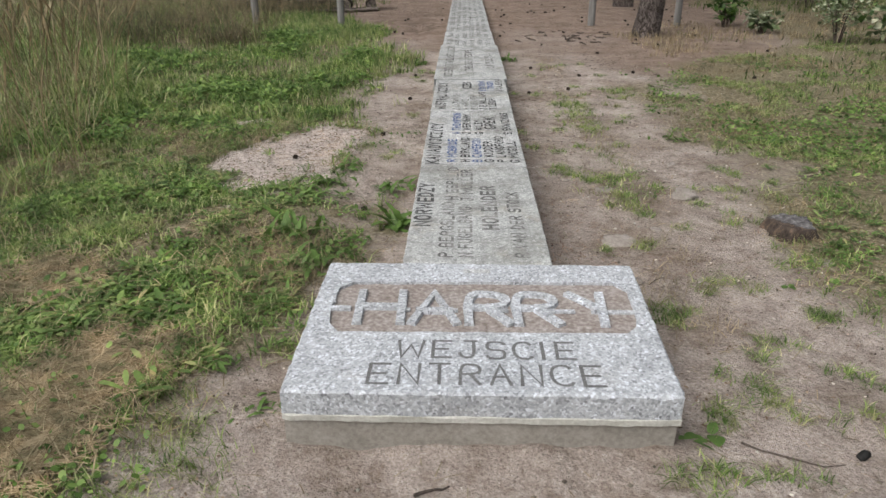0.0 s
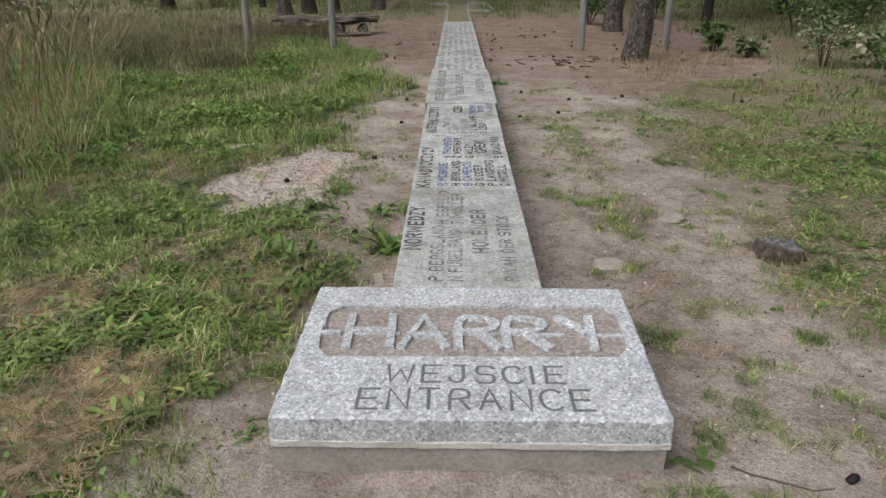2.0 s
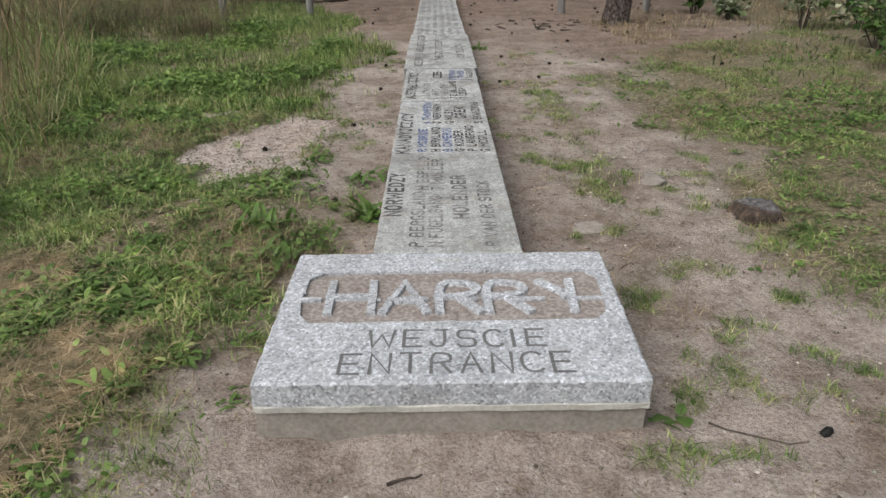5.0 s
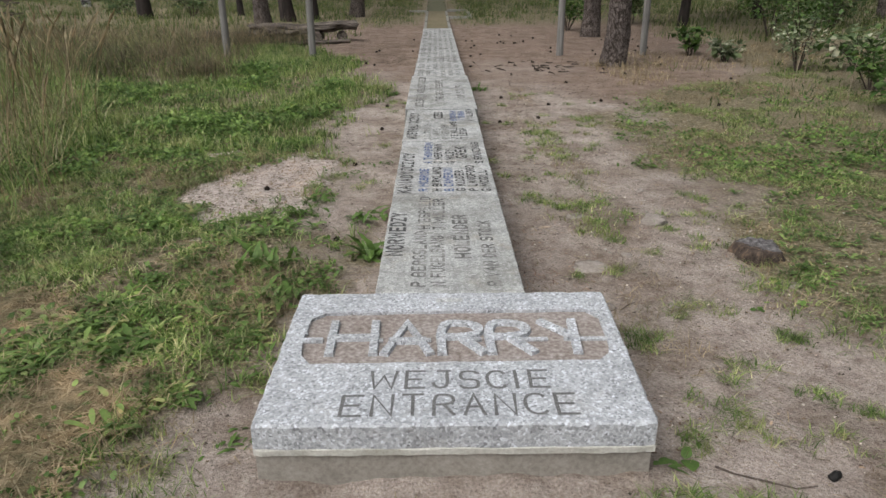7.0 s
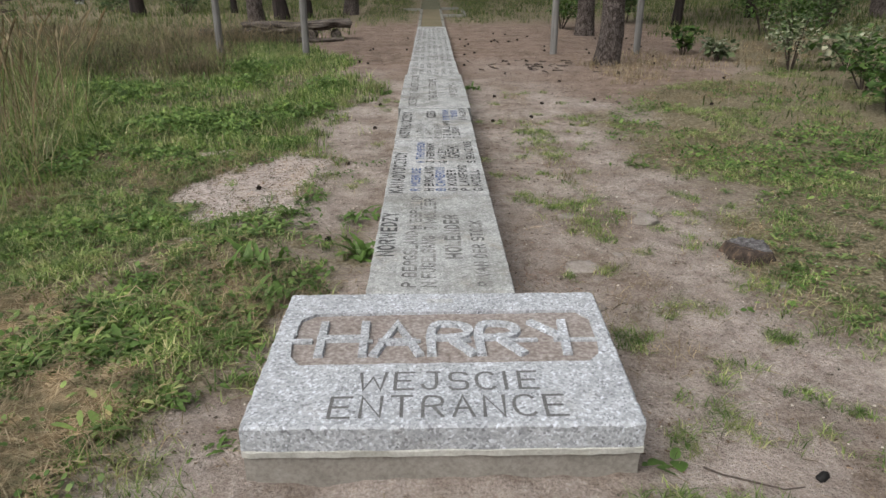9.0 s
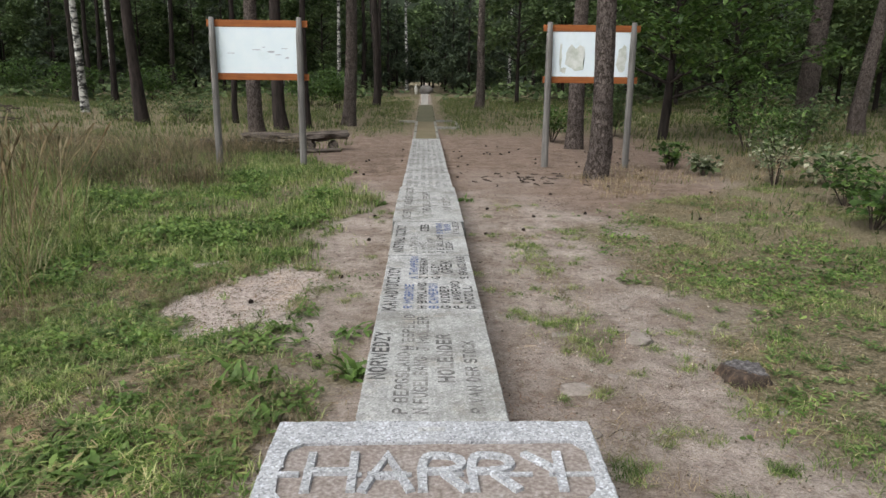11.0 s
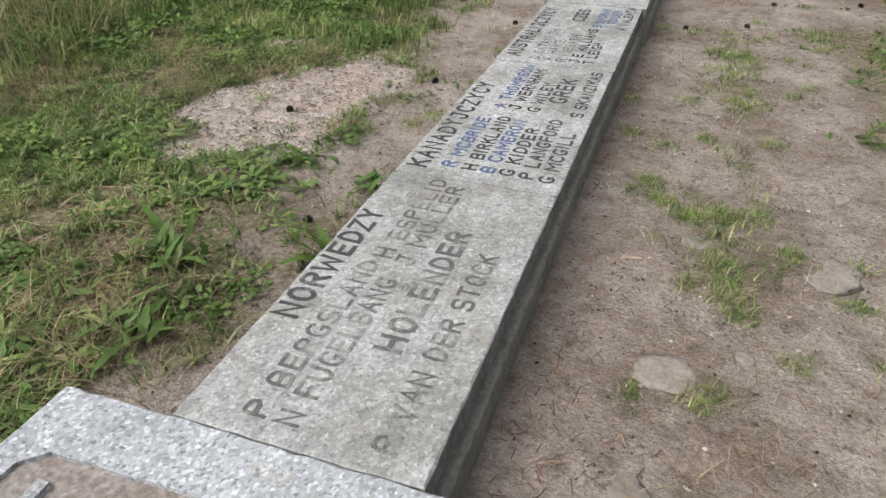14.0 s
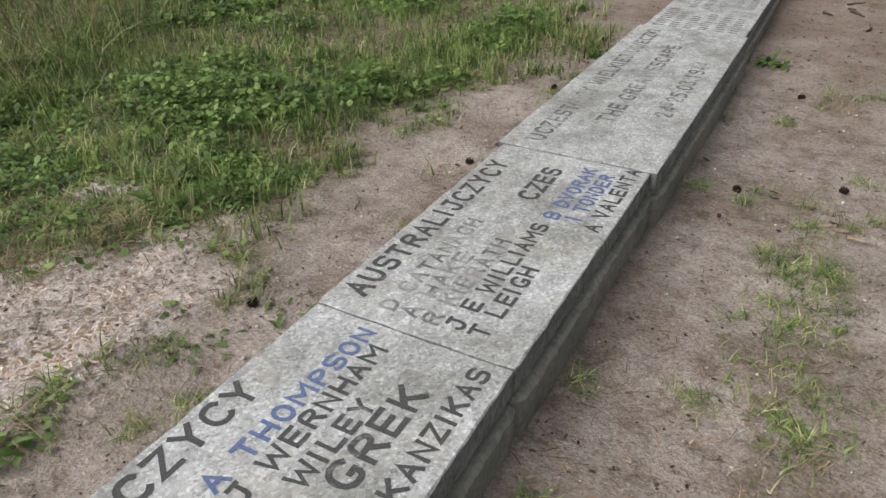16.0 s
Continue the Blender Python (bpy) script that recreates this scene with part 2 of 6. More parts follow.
SMEAR = surface("faded_print", [(0.35, (0.50, 0.56, 0.50)), (0.6, (0.72, 0.76, 0.74))], [(0.3, (0.85, 0.85, 0.85)), (0.7, (1.1, 1.1, 1.1))], 8, 3, 0.6, 0.1)
STREAK = surface("faint_pencil_streak", [(0.35, (0.42, 0.47, 0.55)), (0.6, (0.62, 0.66, 0.72))], [(0.3, (0.85, 0.85, 0.85)), (0.7, (1.1, 1.1, 1.1))], 20, 3, 0.6, 0.1)
OLD_WOOD = surface("rotting_log_wood", [(0.34, (0.028, 0.023, 0.020)), (0.5, (0.10, 0.085, 0.074)), (0.7, (0.26, 0.225, 0.195))], [(0.3, (0.7, 0.68, 0.66)), (0.7, (1.1, 1.1, 1.1))], 22, 3, 0.95, 0.7, 0.01, (0.15, 1, 1), 0.2)
STUMP = surface("stump_wood", [(0.3, (0.035, 0.033, 0.034)), (0.5, (0.11, 0.104, 0.104)), (0.72, (0.25, 0.24, 0.24))], [(0.3, (0.6, 0.6, 0.62)), (0.7, (1.1, 1.1, 1.1))], 45, 9, 0.95, 0.8, 0.01)
STUMP_SIDE = surface("broken_stump_bark", [(0.3, (0.028, 0.022, 0.019)), (0.55, (0.085, 0.065, 0.052)), (0.75, (0.22, 0.15, 0.105))], [(0.3, (0.6, 0.58, 0.56)), (0.7, (1.1, 1.1, 1.1))], 40, 11, 0.95, 0.8, 0.012, (1, 1, 0.4))
STONE = surface("field_stone", [(0.3, (0.25, 0.22, 0.197)), (0.7, (0.41, 0.37, 0.34))], [(0.3, (0.75, 0.73, 0.7)), (0.7, (1.05, 1.05, 1.05))], 60, 8, 0.9, 0.5, 0.005, None, 0.25)
DARK_STONE = surface("dark_boulder", [(0.3, (0.13, 0.125, 0.12)), (0.7, (0.25, 0.24, 0.23))], [(0.3, (0.75, 0.73, 0.7)), (0.7, (1.05, 1.05, 1.05))], 20, 3, 0.9, 0.5)
PALE_STONE = surface("pale_stone", [(0.3, (0.50, 0.49, 0.47)), (0.7, (0.68, 0.67, 0.65))], [(0.3, (0.8, 0.8, 0.78)), (0.7, (1, 1, 1))], 20, 3, 0.9, 0.4)
CONE = surface("pine_cone_scales", [(0.3, (0.018, 0.014, 0.012)), (0.7, (0.075, 0.055, 0.045))], [(0.3, (0.8, 0.8, 0.8)), (0.7, (1.1, 1.1, 1.1))], 150, 30, 0.9, 0.5, 0.003, None, 0.4)
TWIG = surface("dead_twig", [(0.3, (0.045, 0.035, 0.03)), (0.7, (0.15, 0.12, 0.10))], [(0.3, (0.8, 0.8, 0.8)), (0.7, (1.1, 1.1, 1.1))], 60, 9, 0.95, 0.5, 0.003, None, 0.4)
MOSS_FILL = surface("needle_covered_fill", [(0.3, (0.13, 0.112, 0.07)), (0.7, (0.25, 0.215, 0.145))], [(0.3, (0.75, 0.8, 0.7)), (0.7, (1.05, 1, 1))], 60, 2, 0.95, 0.5, 0.01)
MOSS_DARK = surface("mossy_fill", [(0.3, (0.085, 0.085, 0.055)), (0.7, (0.18, 0.172, 0.115))], [(0.3, (0.75, 0.8, 0.7)), (0.7, (1.05, 1, 1))], 60, 2, 0.95, 0.5, 0.01)
BLACK = surface("charred_chip", [(0.3, (0.006, 0.006, 0.006)), (0.7, (0.02, 0.019, 0.018))], [(0.3, (0.8, 0.8, 0.8)), (0.7, (1, 1, 1))], 90, 30, 0.7, 0.4)
CHIP = surface("pale_wood_chip", [(0.3, (0.33, 0.25, 0.19)), (0.7, (0.5, 0.41, 0.34))], [(0.3, (0.8, 0.8, 0.8)), (0.7, (1, 1, 1))], 60, 9, 0.9, 0.4)

GRASS = leafy("green_grass", [(0, (0.07, 0.12, 0.032)), (0.4, (0.16, 0.255, 0.07)), (0.75, (0.285, 0.38, 0.135)), (1, (0.53, 0.52, 0.33))], straw=0.4)
DRY = leafy("dry_grass", [(0, (0.17, 0.13, 0.075)), (0.5, (0.31, 0.25, 0.16)), (1, (0.47, 0.40, 0.28))], 0.7, 0.25)
TALL = leafy("tall_meadow_grass", [(0, (0.055, 0.088, 0.026)), (0.55, (0.125, 0.178, 0.054)), (0.85, (0.20, 0.235, 0.095)), (1, (0.31, 0.29, 0.16))])
WEED = leafy("weed_leaves", [(0, (0.075, 0.14, 0.035)), (0.6, (0.155, 0.265, 0.07)), (1, (0.28, 0.40, 0.13))], 0.5, 0.35)
BROAD = leafy("broad_weed_leaf", [(0, (0.09, 0.17, 0.04)), (1, (0.17, 0.28, 0.075))], 0.5, 0.3)
ROSETTE = leafy("rosette_leaves", [(0, (0.07, 0.125, 0.035)), (0.5, (0.145, 0.24, 0.068)), (0.85, (0.25, 0.36, 0.125)), (1, (0.42, 0.37, 0.20))], 0.42, 0.3)
NEEDLE = leafy("pine_needles", [(0, (0.11, 0.075, 0.05)), (0.6, (0.26, 0.185, 0.13)), (1, (0.42, 0.33, 0.25))], 0.8, 0.0)
CRUMB = leafy("dark_bark_crumbs", [(0, (0.02, 0.016, 0.013)), (0.7, (0.08, 0.06, 0.048)), (1, (0.17, 0.13, 0.105))], 0.9, 0.0)
BENT = leafy("bent_grass_blades", [(0, (0.07, 0.072, 0.038)), (0.5, (0.165, 0.14, 0.09)), (1, (0.31, 0.255, 0.18))], 0.7, 0.25)
STRAW = leafy("bleached_straw", [(0, (0.30, 0.24, 0.20)), (0.5, (0.52, 0.46, 0.42)), (1, (0.76, 0.71, 0.67))], 0.8, 0.0)
OAK = leafy("oak_leaves", [(0, (0.036, 0.08, 0.02)), (0.6, (0.085, 0.165, 0.042)), (1, (0.17, 0.275, 0.08))], 0.45, 0.35)
FAR_LEAF = leafy("woodland_leaves", [(0, (0.062, 0.10, 0.046)), (0.6, (0.12, 0.19, 0.08)), (1, (0.215, 0.30, 0.135))], 0.5, 0.3)
SPRUCE = leafy("conifer_needles", [(0, (0.035, 0.056, 0.038)), (0.6, (0.075, 0.112, 0.07)), (1, (0.13, 0.175, 0.105))], 0.6, 0.2)
GREY_LEAF = leafy("grey_green_leaves", [(0, (0.09, 0.14, 0.07)), (0.6, (0.20, 0.26, 0.14)), (1, (0.50, 0.52, 0.42))], 0.5, 0.3)
RED_NEEDLE = leafy("reddish_needles", [(0, (0.13, 0.075, 0.052)), (0.6, (0.31, 0.205, 0.155)), (1, (0.46, 0.35, 0.28))], 0.8, 0.0)
PEBBLE = leafy("pebbles", [(0, (0.08, 0.065, 0.055)), (0.4, (0.22, 0.19, 0.16)), (0.8, (0.40, 0.36, 0.32)), (1, (0.68, 0.65, 0.62))], 0.9, 0.0)


# ---- mesh helpers ----
def mesh_of(name, verts, faces, mats, smooth=False):
    me = bpy.data.meshes.new(name)
    me.from_pydata(verts, [], faces)
    for m in (mats if isinstance(mats, (list, tuple)) else [mats]):
        me.materials.append(m)
    if smooth:
        me.polygons.foreach_set("use_smooth", [True] * len(me.polygons))
    me.update()
    return me


def tri_mesh(name, verts, tris, m):
    """A mesh from numpy arrays of vertices and triangles."""
    me = bpy.data.meshes.new(name)
    me.vertices.add(len(verts))
    me.vertices.foreach_set("co", np.asarray(verts, np.float32).ravel())
    me.loops.add(tris.size)
    me.loops.foreach_set("vertex_index", tris.astype(np.int32).ravel())
    me.polygons.add(len(tris))
    me.polygons.foreach_set("loop_start", np.arange(0, tris.size, 3, dtype=np.int32))
    me.materials.append(m)
    me.update(calc_edges=True)
    return me


def child(name, me, parent, m=None, label=""):
    ob = new(name, me)
    ob.parent = parent
    if m is not None:
        ob.matrix_basis = m
    if label:
        ob["label"] = label
    return ob


def part(name, bm, mat, parent, label="", smooth=False):
    me = bpy.data.meshes.new(name)
    bm.to_mesh(me)
    bm.free()
    me.materials.append(mat)
    if smooth:
        me.polygons.foreach_set("use_smooth", [True] * len(me.polygons))
    return child(name, me, parent, None, label)


def box(bm, x0, x1, y0, y1, z0, z1, bevel=0.004):
    m = Matrix.Translation(((x0 + x1) / 2, (y0 + y1) / 2, (z0 + z1) / 2)) @ Matrix.Diagonal((x1 - x0, y1 - y0, z1 - z0, 1))
    vs = bmesh.ops.create_cube(bm, size=1, matrix=m)["verts"]
    if bevel:
        es = list({e for v in vs for e in v.link_edges})
        bmesh.ops.bevel(bm, geom=es, offset=bevel, segments=2, affect="EDGES", profile=0.6)
    return bm


def smooth01(a):
    a = np.clip(a, 0, 1)
    return a * a * (3 - 2 * a)


def fbm(x, y, seed=0.0, octaves=3):
    """Smooth noise on arrays, about -1 to 1."""
    out = np.zeros(np.shape(x))
    amp, f = 1.0, 1.0
    rng = np.random.RandomState(int(seed * 7) + 11)
    for _ in range(octaves):
        for _ in range(4):
            a, p = rng.uniform(0, 6.283, 2)
            k = f * rng.uniform(0.7, 1.4)
            out = out + amp * 0.35 * np.sin(k * (x * math.cos(a) + y * math.sin(a)) + p + 0.9 * np.sin(k * 0.6 * (y * math.cos(a) - x * math.sin(a)) + 2 * p))
        amp, f = amp * 0.55, f * 2.1
    return out


def rise(y):
    return 0.03 + 0.09 * smooth01((y - 8) / 6) + 0.0104 * np.clip(np.minimum(y, 70) - 14, 0, None)


def ground_z(x, y):
    x, y = np.asarray(x, float), np.asarray(y, float)
    z = rise(y) + 0.012 * fbm(x * 2.5, y * 2.5, 1) + 0.008 * fbm(x * 11, y * 11, 2) + 0.003 * fbm(x * 41, y * 41, 15)
    z = z + 0.03 * np.exp(-(((x + 1.4) / 0.5) ** 2 + ((y - 5.6) / 0.65) ** 2))
    z = z + 0.12 * smooth01((np.abs(x) - 4) / 10) * (0.4 + fbm(x * 0.35, y * 0.35, 3))
    near = np.maximum(np.abs(x) - 0.75, 0)
    z = z + 0.028 * np.exp(-((np.minimum(y, 2.27) - 2.27) / 0.13) ** 2) * smooth01((0.85 - np.abs(x)) / 0.2) * smooth01((2.4 - y) / 0.1) * (1 + 0.6 * fbm(x * 6, y * 0.5, 18))
    return z - 0.012 * np.exp(-(near / 0.12) ** 2) * (y > 1.9) * (y < 17.6)


# how green, how bare: shared by the soil and by what grows on it
def sand_amount(x, y):
    d = np.hypot((x + 1.34 - 0.10 * (y - 5.5)) / 0.53, (y - 5.50) / 0.82) + 0.22 * fbm(x * 5, y * 5, 4) + 0.16 * fbm(x * 17, y * 17, 14)
    d2 = np.hypot((x + 1.90) / 0.27, (y - 6.50) / 0.14) + 0.16 * fbm(x * 6, y * 6, 5)
    worn = 0.78 + 0.22 * np.clip(1 + 1.2 * fbm(x * 7, y * 7, 17), 0, 1) - 0.35 * smooth01((x + 1.15) / 0.35)
    return np.maximum(worn * smooth01((1.2 - d) / 0.5), 0.6 * smooth01((1.1 - d2) / 0.6))


def left_green(x, y):
    edge = np.interp(y, [0, 1.5, 2.3, 2.8, 3.4, 4.0, 4.6, 5.0, 6.0, 8.0, 10.5, 12.5, 14, 18], [-1.6, -1.4, -1.0, -0.6, -0.5, -0.46, -0.72, -0.9, -0.95, -0.85, -0.85, -1.3, -2.2, -3.0])
    return smooth01((edge + 0.12 - x + 0.30 * fbm(x * 2.6, y * 2.6, 6) + 0.16 * fbm(x * 9, y * 9, 16)) / 0.75) * (1 - sand_amount(x, y))


def right_green(x, y):
    edge = np.interp(y, [0, 2.5, 4.4, 6.0, 8.0, 9.5, 11.0, 14, 18], [1.8, 1.58, 1.5, 1.38, 1.5, 2.2, 4.2, 5.0, 5.0])
    g = 0.9 * smooth01((x - edge + 0.35 * fbm(x * 2, y * 2, 7)) / 0.9)
    streak = smooth01((0.30 - np.abs(x - 0.95 - 0.06 * fbm(x, y * 1.2, 8))) / 0.3) * smooth01((y - 2.7) / 0.6) * smooth01((10.5 - y) / 2)
    return np.maximum(g, 0.6 * streak)


def straw_patch(x, y):
    """Where the grass has died back to bleached straw."""
    d = np.minimum(np.hypot((x + 1.42) / 0.26, (y - 2.78) / 0.22), np.hypot((x + 1.55) / 0.30, (y - 2.25) / 0.30))
    d = np.minimum(d, np.hypot((x + 2.05) / 0.25, (y - 3.45) / 0.25)) + 0.3 * fbm(x * 7, y * 7, 19)
    return smooth01((1.3 - d) / 0.7)


def needle_amount(x, y):
    return smooth01((y - 9.0 + 1.2 * fbm(x * 0.8, y * 0.8, 9)) / 4) * smooth01((24 - y) / 7) * np.where(x < 0, smooth01((x + 3.0) / 1.2), smooth01((9 - x) / 3))


# ---- the ground ----
def spread(core0, core1, step, far0, far1, grow=1.22):
    v = list(np.arange(core0, core1 + 1e-6, step))
    s, a = step, core1
    while a < far1:
        s *= grow
        a += s
        v.append(a)
    s, a = step, core0
    while a > far0:
        s *= grow
        a -= s
        v.insert(0, a)
    return np.array(v)


def build_ground():
    xs, ys = spread(-2.6, 2.6, 0.035, -400, 400, 1.12), spread(1.2, 9.0, 0.035, -400, 400, 1.09)
    X, Y = np.meshgrid(xs, ys)
    Z = ground_z(X, Y)
    nx, ny = len(xs), len(ys)
    i = np.arange(nx * ny).reshape(ny, nx)
    a, b, c, d = i[:-1, :-1].ravel(), i[:-1, 1:].ravel(), i[1:, 1:].ravel(), i[1:, :-1].ravel()
    tris = np.concatenate([np.stack([a, b, c], 1), np.stack([a, c, d], 1)])
    m, n, l, bs = material("sandy_soil", 0.95)
    me = tri_mesh("ground", np.stack([X.ravel(), Y.ravel(), Z.ravel()], 1), tris, m)
    me.polygons.foreach_set("use_smooth", [True] * len(me.polygons))
    cover = me.color_attributes.new("cover", "FLOAT_COLOR", "POINT")
    rgba = np.ones((nx * ny, 4), np.float32)
    green = np.maximum(left_green(X, Y), 0.9 * right_green(X, Y) * smooth01((X - 1.3) / 0.6))
    green = np.maximum(green, smooth01((np.abs(X) - 6) / 3))
    green = np.maximum(green, smooth01((Y - 17) / 6) * smooth01((np.abs(X) - 0.25) / 0.2))
    rgba[:, 0], rgba[:, 1], rgba[:, 2] = green.ravel(), needle_amount(X, Y).ravel(), sand_amount(X, Y).ravel()
    cover.data.foreach_set("color", rgba.ravel())
    co = n.new("ShaderNodeTexCoord").outputs["Object"]
    att = n.new("ShaderNodeAttribute")
    att.attribute_name = "cover"
    sep = n.new("ShaderNodeSeparateColor")
    l.new(att.outputs["Color"], sep.inputs[0])
    fine, mid, big = noise_node(n, l, co, 90, 6, 0.7), noise_node(n, l, co, 11, 6, 0.65), noise_node(n, l, co, 1.6, 4)
    soil = ramp(n, [(0.28, (0.20, 0.166, 0.146)), (0.5, (0.352, 0.302, 0.270)), (0.72, (0.50, 0.452, 0.42))])
    l.new(fine.outputs[0], soil.inputs[0])
    blot = ramp(n, [(0.3, (0.62, 0.58, 0.54)), (0.46, (0.95, 0.94, 0.93)), (0.66, (1.2, 1.2, 1.2))])
    l.new(mid.outputs[0], blot.inputs[0])
    col = mix(n, l, "MULTIPLY", 1.0, soil.outputs[0], blot.outputs[0])
    crumb = noise_node(n, l, co, 34, 5, 0.75)
    rcr = ramp(n, [(0.30, (0.48, 0.45, 0.43)), (0.41, (0.95, 0.95, 0.95)), (0.60, (1.05, 1.05, 1.05)), (0.72, (1.4, 1.39, 1.37))])
    l.new(crumb.outputs[0], rcr.inputs[0])
    col = mix(n, l, "MULTIPLY", 1.0, col, rcr.outputs[0])
    wide = ramp(n, [(0.36, (0.74, 0.70, 0.65)), (0.5, (0.98, 0.97, 0.96)), (0.62, (1.22, 1.23, 1.24))])
    l.new(big.outputs[0], wide.inputs[0])
    col = mix(n, l, "MULTIPLY", 1.0, col, wide.outputs[0])

    blotch = noise_node(n, l, co, 3.6, 8, 0.8)

    def layered(base, amount, stops, texture, sharp):
        layer = ramp(n, stops)
        l.new(texture.outputs[0], layer.inputs[0])
        add = n.new("ShaderNodeMath")
        add.operation = "ADD"
        l.new(amount, add.inputs[0])
        l.new(mid.outputs[0], add.inputs[1])
        edge = n.new("ShaderNodeMapRange")
        edge.inputs["From Min"].default_value, edge.inputs["From Max"].default_value = 0.85 - sharp, 0.85 + sharp
        l.new(add.outputs[0], edge.inputs["Value"])
        return mix(n, l, "MIX", edge.outputs[0], base, layer.outputs[0])

    col = layered(col, sep.outputs["Green"], [(0.30, (0.13, 0.092, 0.073)), (0.48, (0.235, 0.177, 0.143)), (0.62, (0.32, 0.252, 0.208)), (0.75, (0.42, 0.35, 0.30))], blotch, 0.30)
    col = layered(col, sep.outputs["Red"], [(0.34, (0.075, 0.068, 0.042)), (0.5, (0.20, 0.172, 0.11)), (0.66, (0.39, 0.335, 0.245))], crumb, 0.25)
    col = layered(col, sep.outputs["Blue"], [(0.3, (0.27, 0.215, 0.18)), (0.43, (0.51, 0.43, 0.397)), (0.58, (0.67, 0.595, 0.56)), (0.8, (0.84, 0.80, 0.78))], crumb, 0.22)
    l.new(col, bs.inputs["Base Color"])
    bs.inputs["Specular IOR Level"].default_value = 0.15
    hsum = n.new("ShaderNodeMath")
    hsum.operation = "ADD"
    l.new(crumb.outputs[0], hsum.inputs[0])
    l.new(mid.outputs[0], hsum.inputs[1])
    bp = n.new("ShaderNodeBump")
    bp.inputs["Strength"].default_value, bp.inputs["Distance"].default_value = 1.0, 0.03
    l.new(hsum.outputs[0], bp.inputs["Height"])
    l.new(bp.outputs[0], bs.inputs["Normal"])
    return tagged(new("ground", me), "sandy soil with worn bare paths, needles and thatch", "ground", kind="structure")


build_ground()

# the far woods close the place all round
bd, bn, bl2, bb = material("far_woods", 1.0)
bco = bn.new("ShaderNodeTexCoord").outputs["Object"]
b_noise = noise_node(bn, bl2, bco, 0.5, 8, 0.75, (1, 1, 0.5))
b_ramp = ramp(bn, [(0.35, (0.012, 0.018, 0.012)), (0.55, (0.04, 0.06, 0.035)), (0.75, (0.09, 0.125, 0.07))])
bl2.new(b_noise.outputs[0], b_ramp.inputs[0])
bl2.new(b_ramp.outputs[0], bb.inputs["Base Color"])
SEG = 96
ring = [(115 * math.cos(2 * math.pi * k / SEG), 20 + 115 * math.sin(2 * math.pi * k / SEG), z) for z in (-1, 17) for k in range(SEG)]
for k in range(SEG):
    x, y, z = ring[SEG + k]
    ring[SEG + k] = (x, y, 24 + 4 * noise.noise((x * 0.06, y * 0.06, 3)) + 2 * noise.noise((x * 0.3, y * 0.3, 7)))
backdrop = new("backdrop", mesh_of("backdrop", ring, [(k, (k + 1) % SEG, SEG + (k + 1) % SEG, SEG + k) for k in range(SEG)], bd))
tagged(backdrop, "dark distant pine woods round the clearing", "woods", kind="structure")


# ---- the memorial ----
def outline(x0, x1, y0, y1, step=0.035, rng=None, jitter=0.003, skew=0.0, knock=0.008):
    """A closed ring of points round a rectangle, slightly uneven, counter-clockwise."""
    pts = []
    corners = [(x0, y0), (x1, y0), (x1 + skew, y1), (x0, y1)]
    for (ax, ay), (bx, by) in zip(corners, corners[1:] + corners[:1]):
        count = max(2, int(math.hypot(bx - ax, by - ay) / step))
        for k in range(count):
            f = k / count
            j = rng.uniform(-jitter, jitter), rng.uniform(-jitter, jitter)
            pts.append((ax + (bx - ax) * f + j[0], ay + (by - ay) * f + j[1]))
    cx, cy = (x0 + x1) / 2, (y0 + y1) / 2
    # knock the corners back a little
    out = []
    for x, y in pts:
        near = min(math.hypot(x - a, y - b) for a, b in corners)
        if near < 0.012:
            x, y = x + (cx - x) * knock / max(0.2, abs(cx - x)), y + (cy - y) * knock / max(0.2, abs(cy - y))
        out.append((x, y))
    return out


def stone_block(x0, x1, y0, y1, z0, z1, seed, skew=0.0, hole=None, hole_depth=0.012, jitter=0.003, chip=0.008, knock=0.008):
    """A rough-edged slab; hole: a ring of points sunk into its top."""
    rng = random.Random(seed)
    ring0 = outline(x0, x1, y0, y1, 0.035, rng, jitter, skew, knock)
    bm = bmesh.new()
    cx, cy = (x0 + x1) / 2, (y0 + y1) / 2
    low, side, top = [], [], []
    for x, y in ring0:
        d = chip * rng.choice((0.5, 0.7, 0.9, 1.0, 1.5))
        ix, iy = x, y
        if abs(x - x0) < 0.02: ix += d
        if abs(x - x1) < 0.03 + abs(skew): ix -= d
        if abs(y - y0) < 0.02: iy += d
        if abs(y - y1) < 0.02: iy -= d
        low.append(bm.verts.new((x + rng.uniform(-0.002, 0.002), y + rng.uniform(-0.002, 0.002), z0)))
        side.append(bm.verts.new((x, y, z1 - d * rng.uniform(0.6, 1.2))))
        top.append(bm.verts.new((ix, iy, z1)))
    for a, b in ((low, side), (side, top)):
        for k in range(len(a)):
            j = (k + 1) % len(a)
            bm.faces.new((a[k], a[j], b[j], b[k]))
    bm.faces.new(list(reversed(low)))
    edges = [bm.edges.get((top[k], top[(k + 1) % len(top)])) for k in range(len(top))]
    if hole:
        rim = [bm.verts.new((x, y, z1)) for x, y in hole]
        foot = [bm.verts.new((x, y, z1 - hole_depth)) for x, y in hole]
        for k in range(len(rim)):
            j = (k + 1) % len(rim)
            bm.faces.new((rim[j], rim[k], foot[k], foot[j]))
        edges += [bm.edges.get((rim[k], rim[(k + 1) % len(rim)])) for k in range(len(rim))]
    bmesh.ops.triangle_fill(bm, use_beauty=True, use_dissolve=False, edges=edges)
    bmesh.ops.recalc_face_normals(bm, faces=bm.faces)
    return bm


GLYPHS = {}


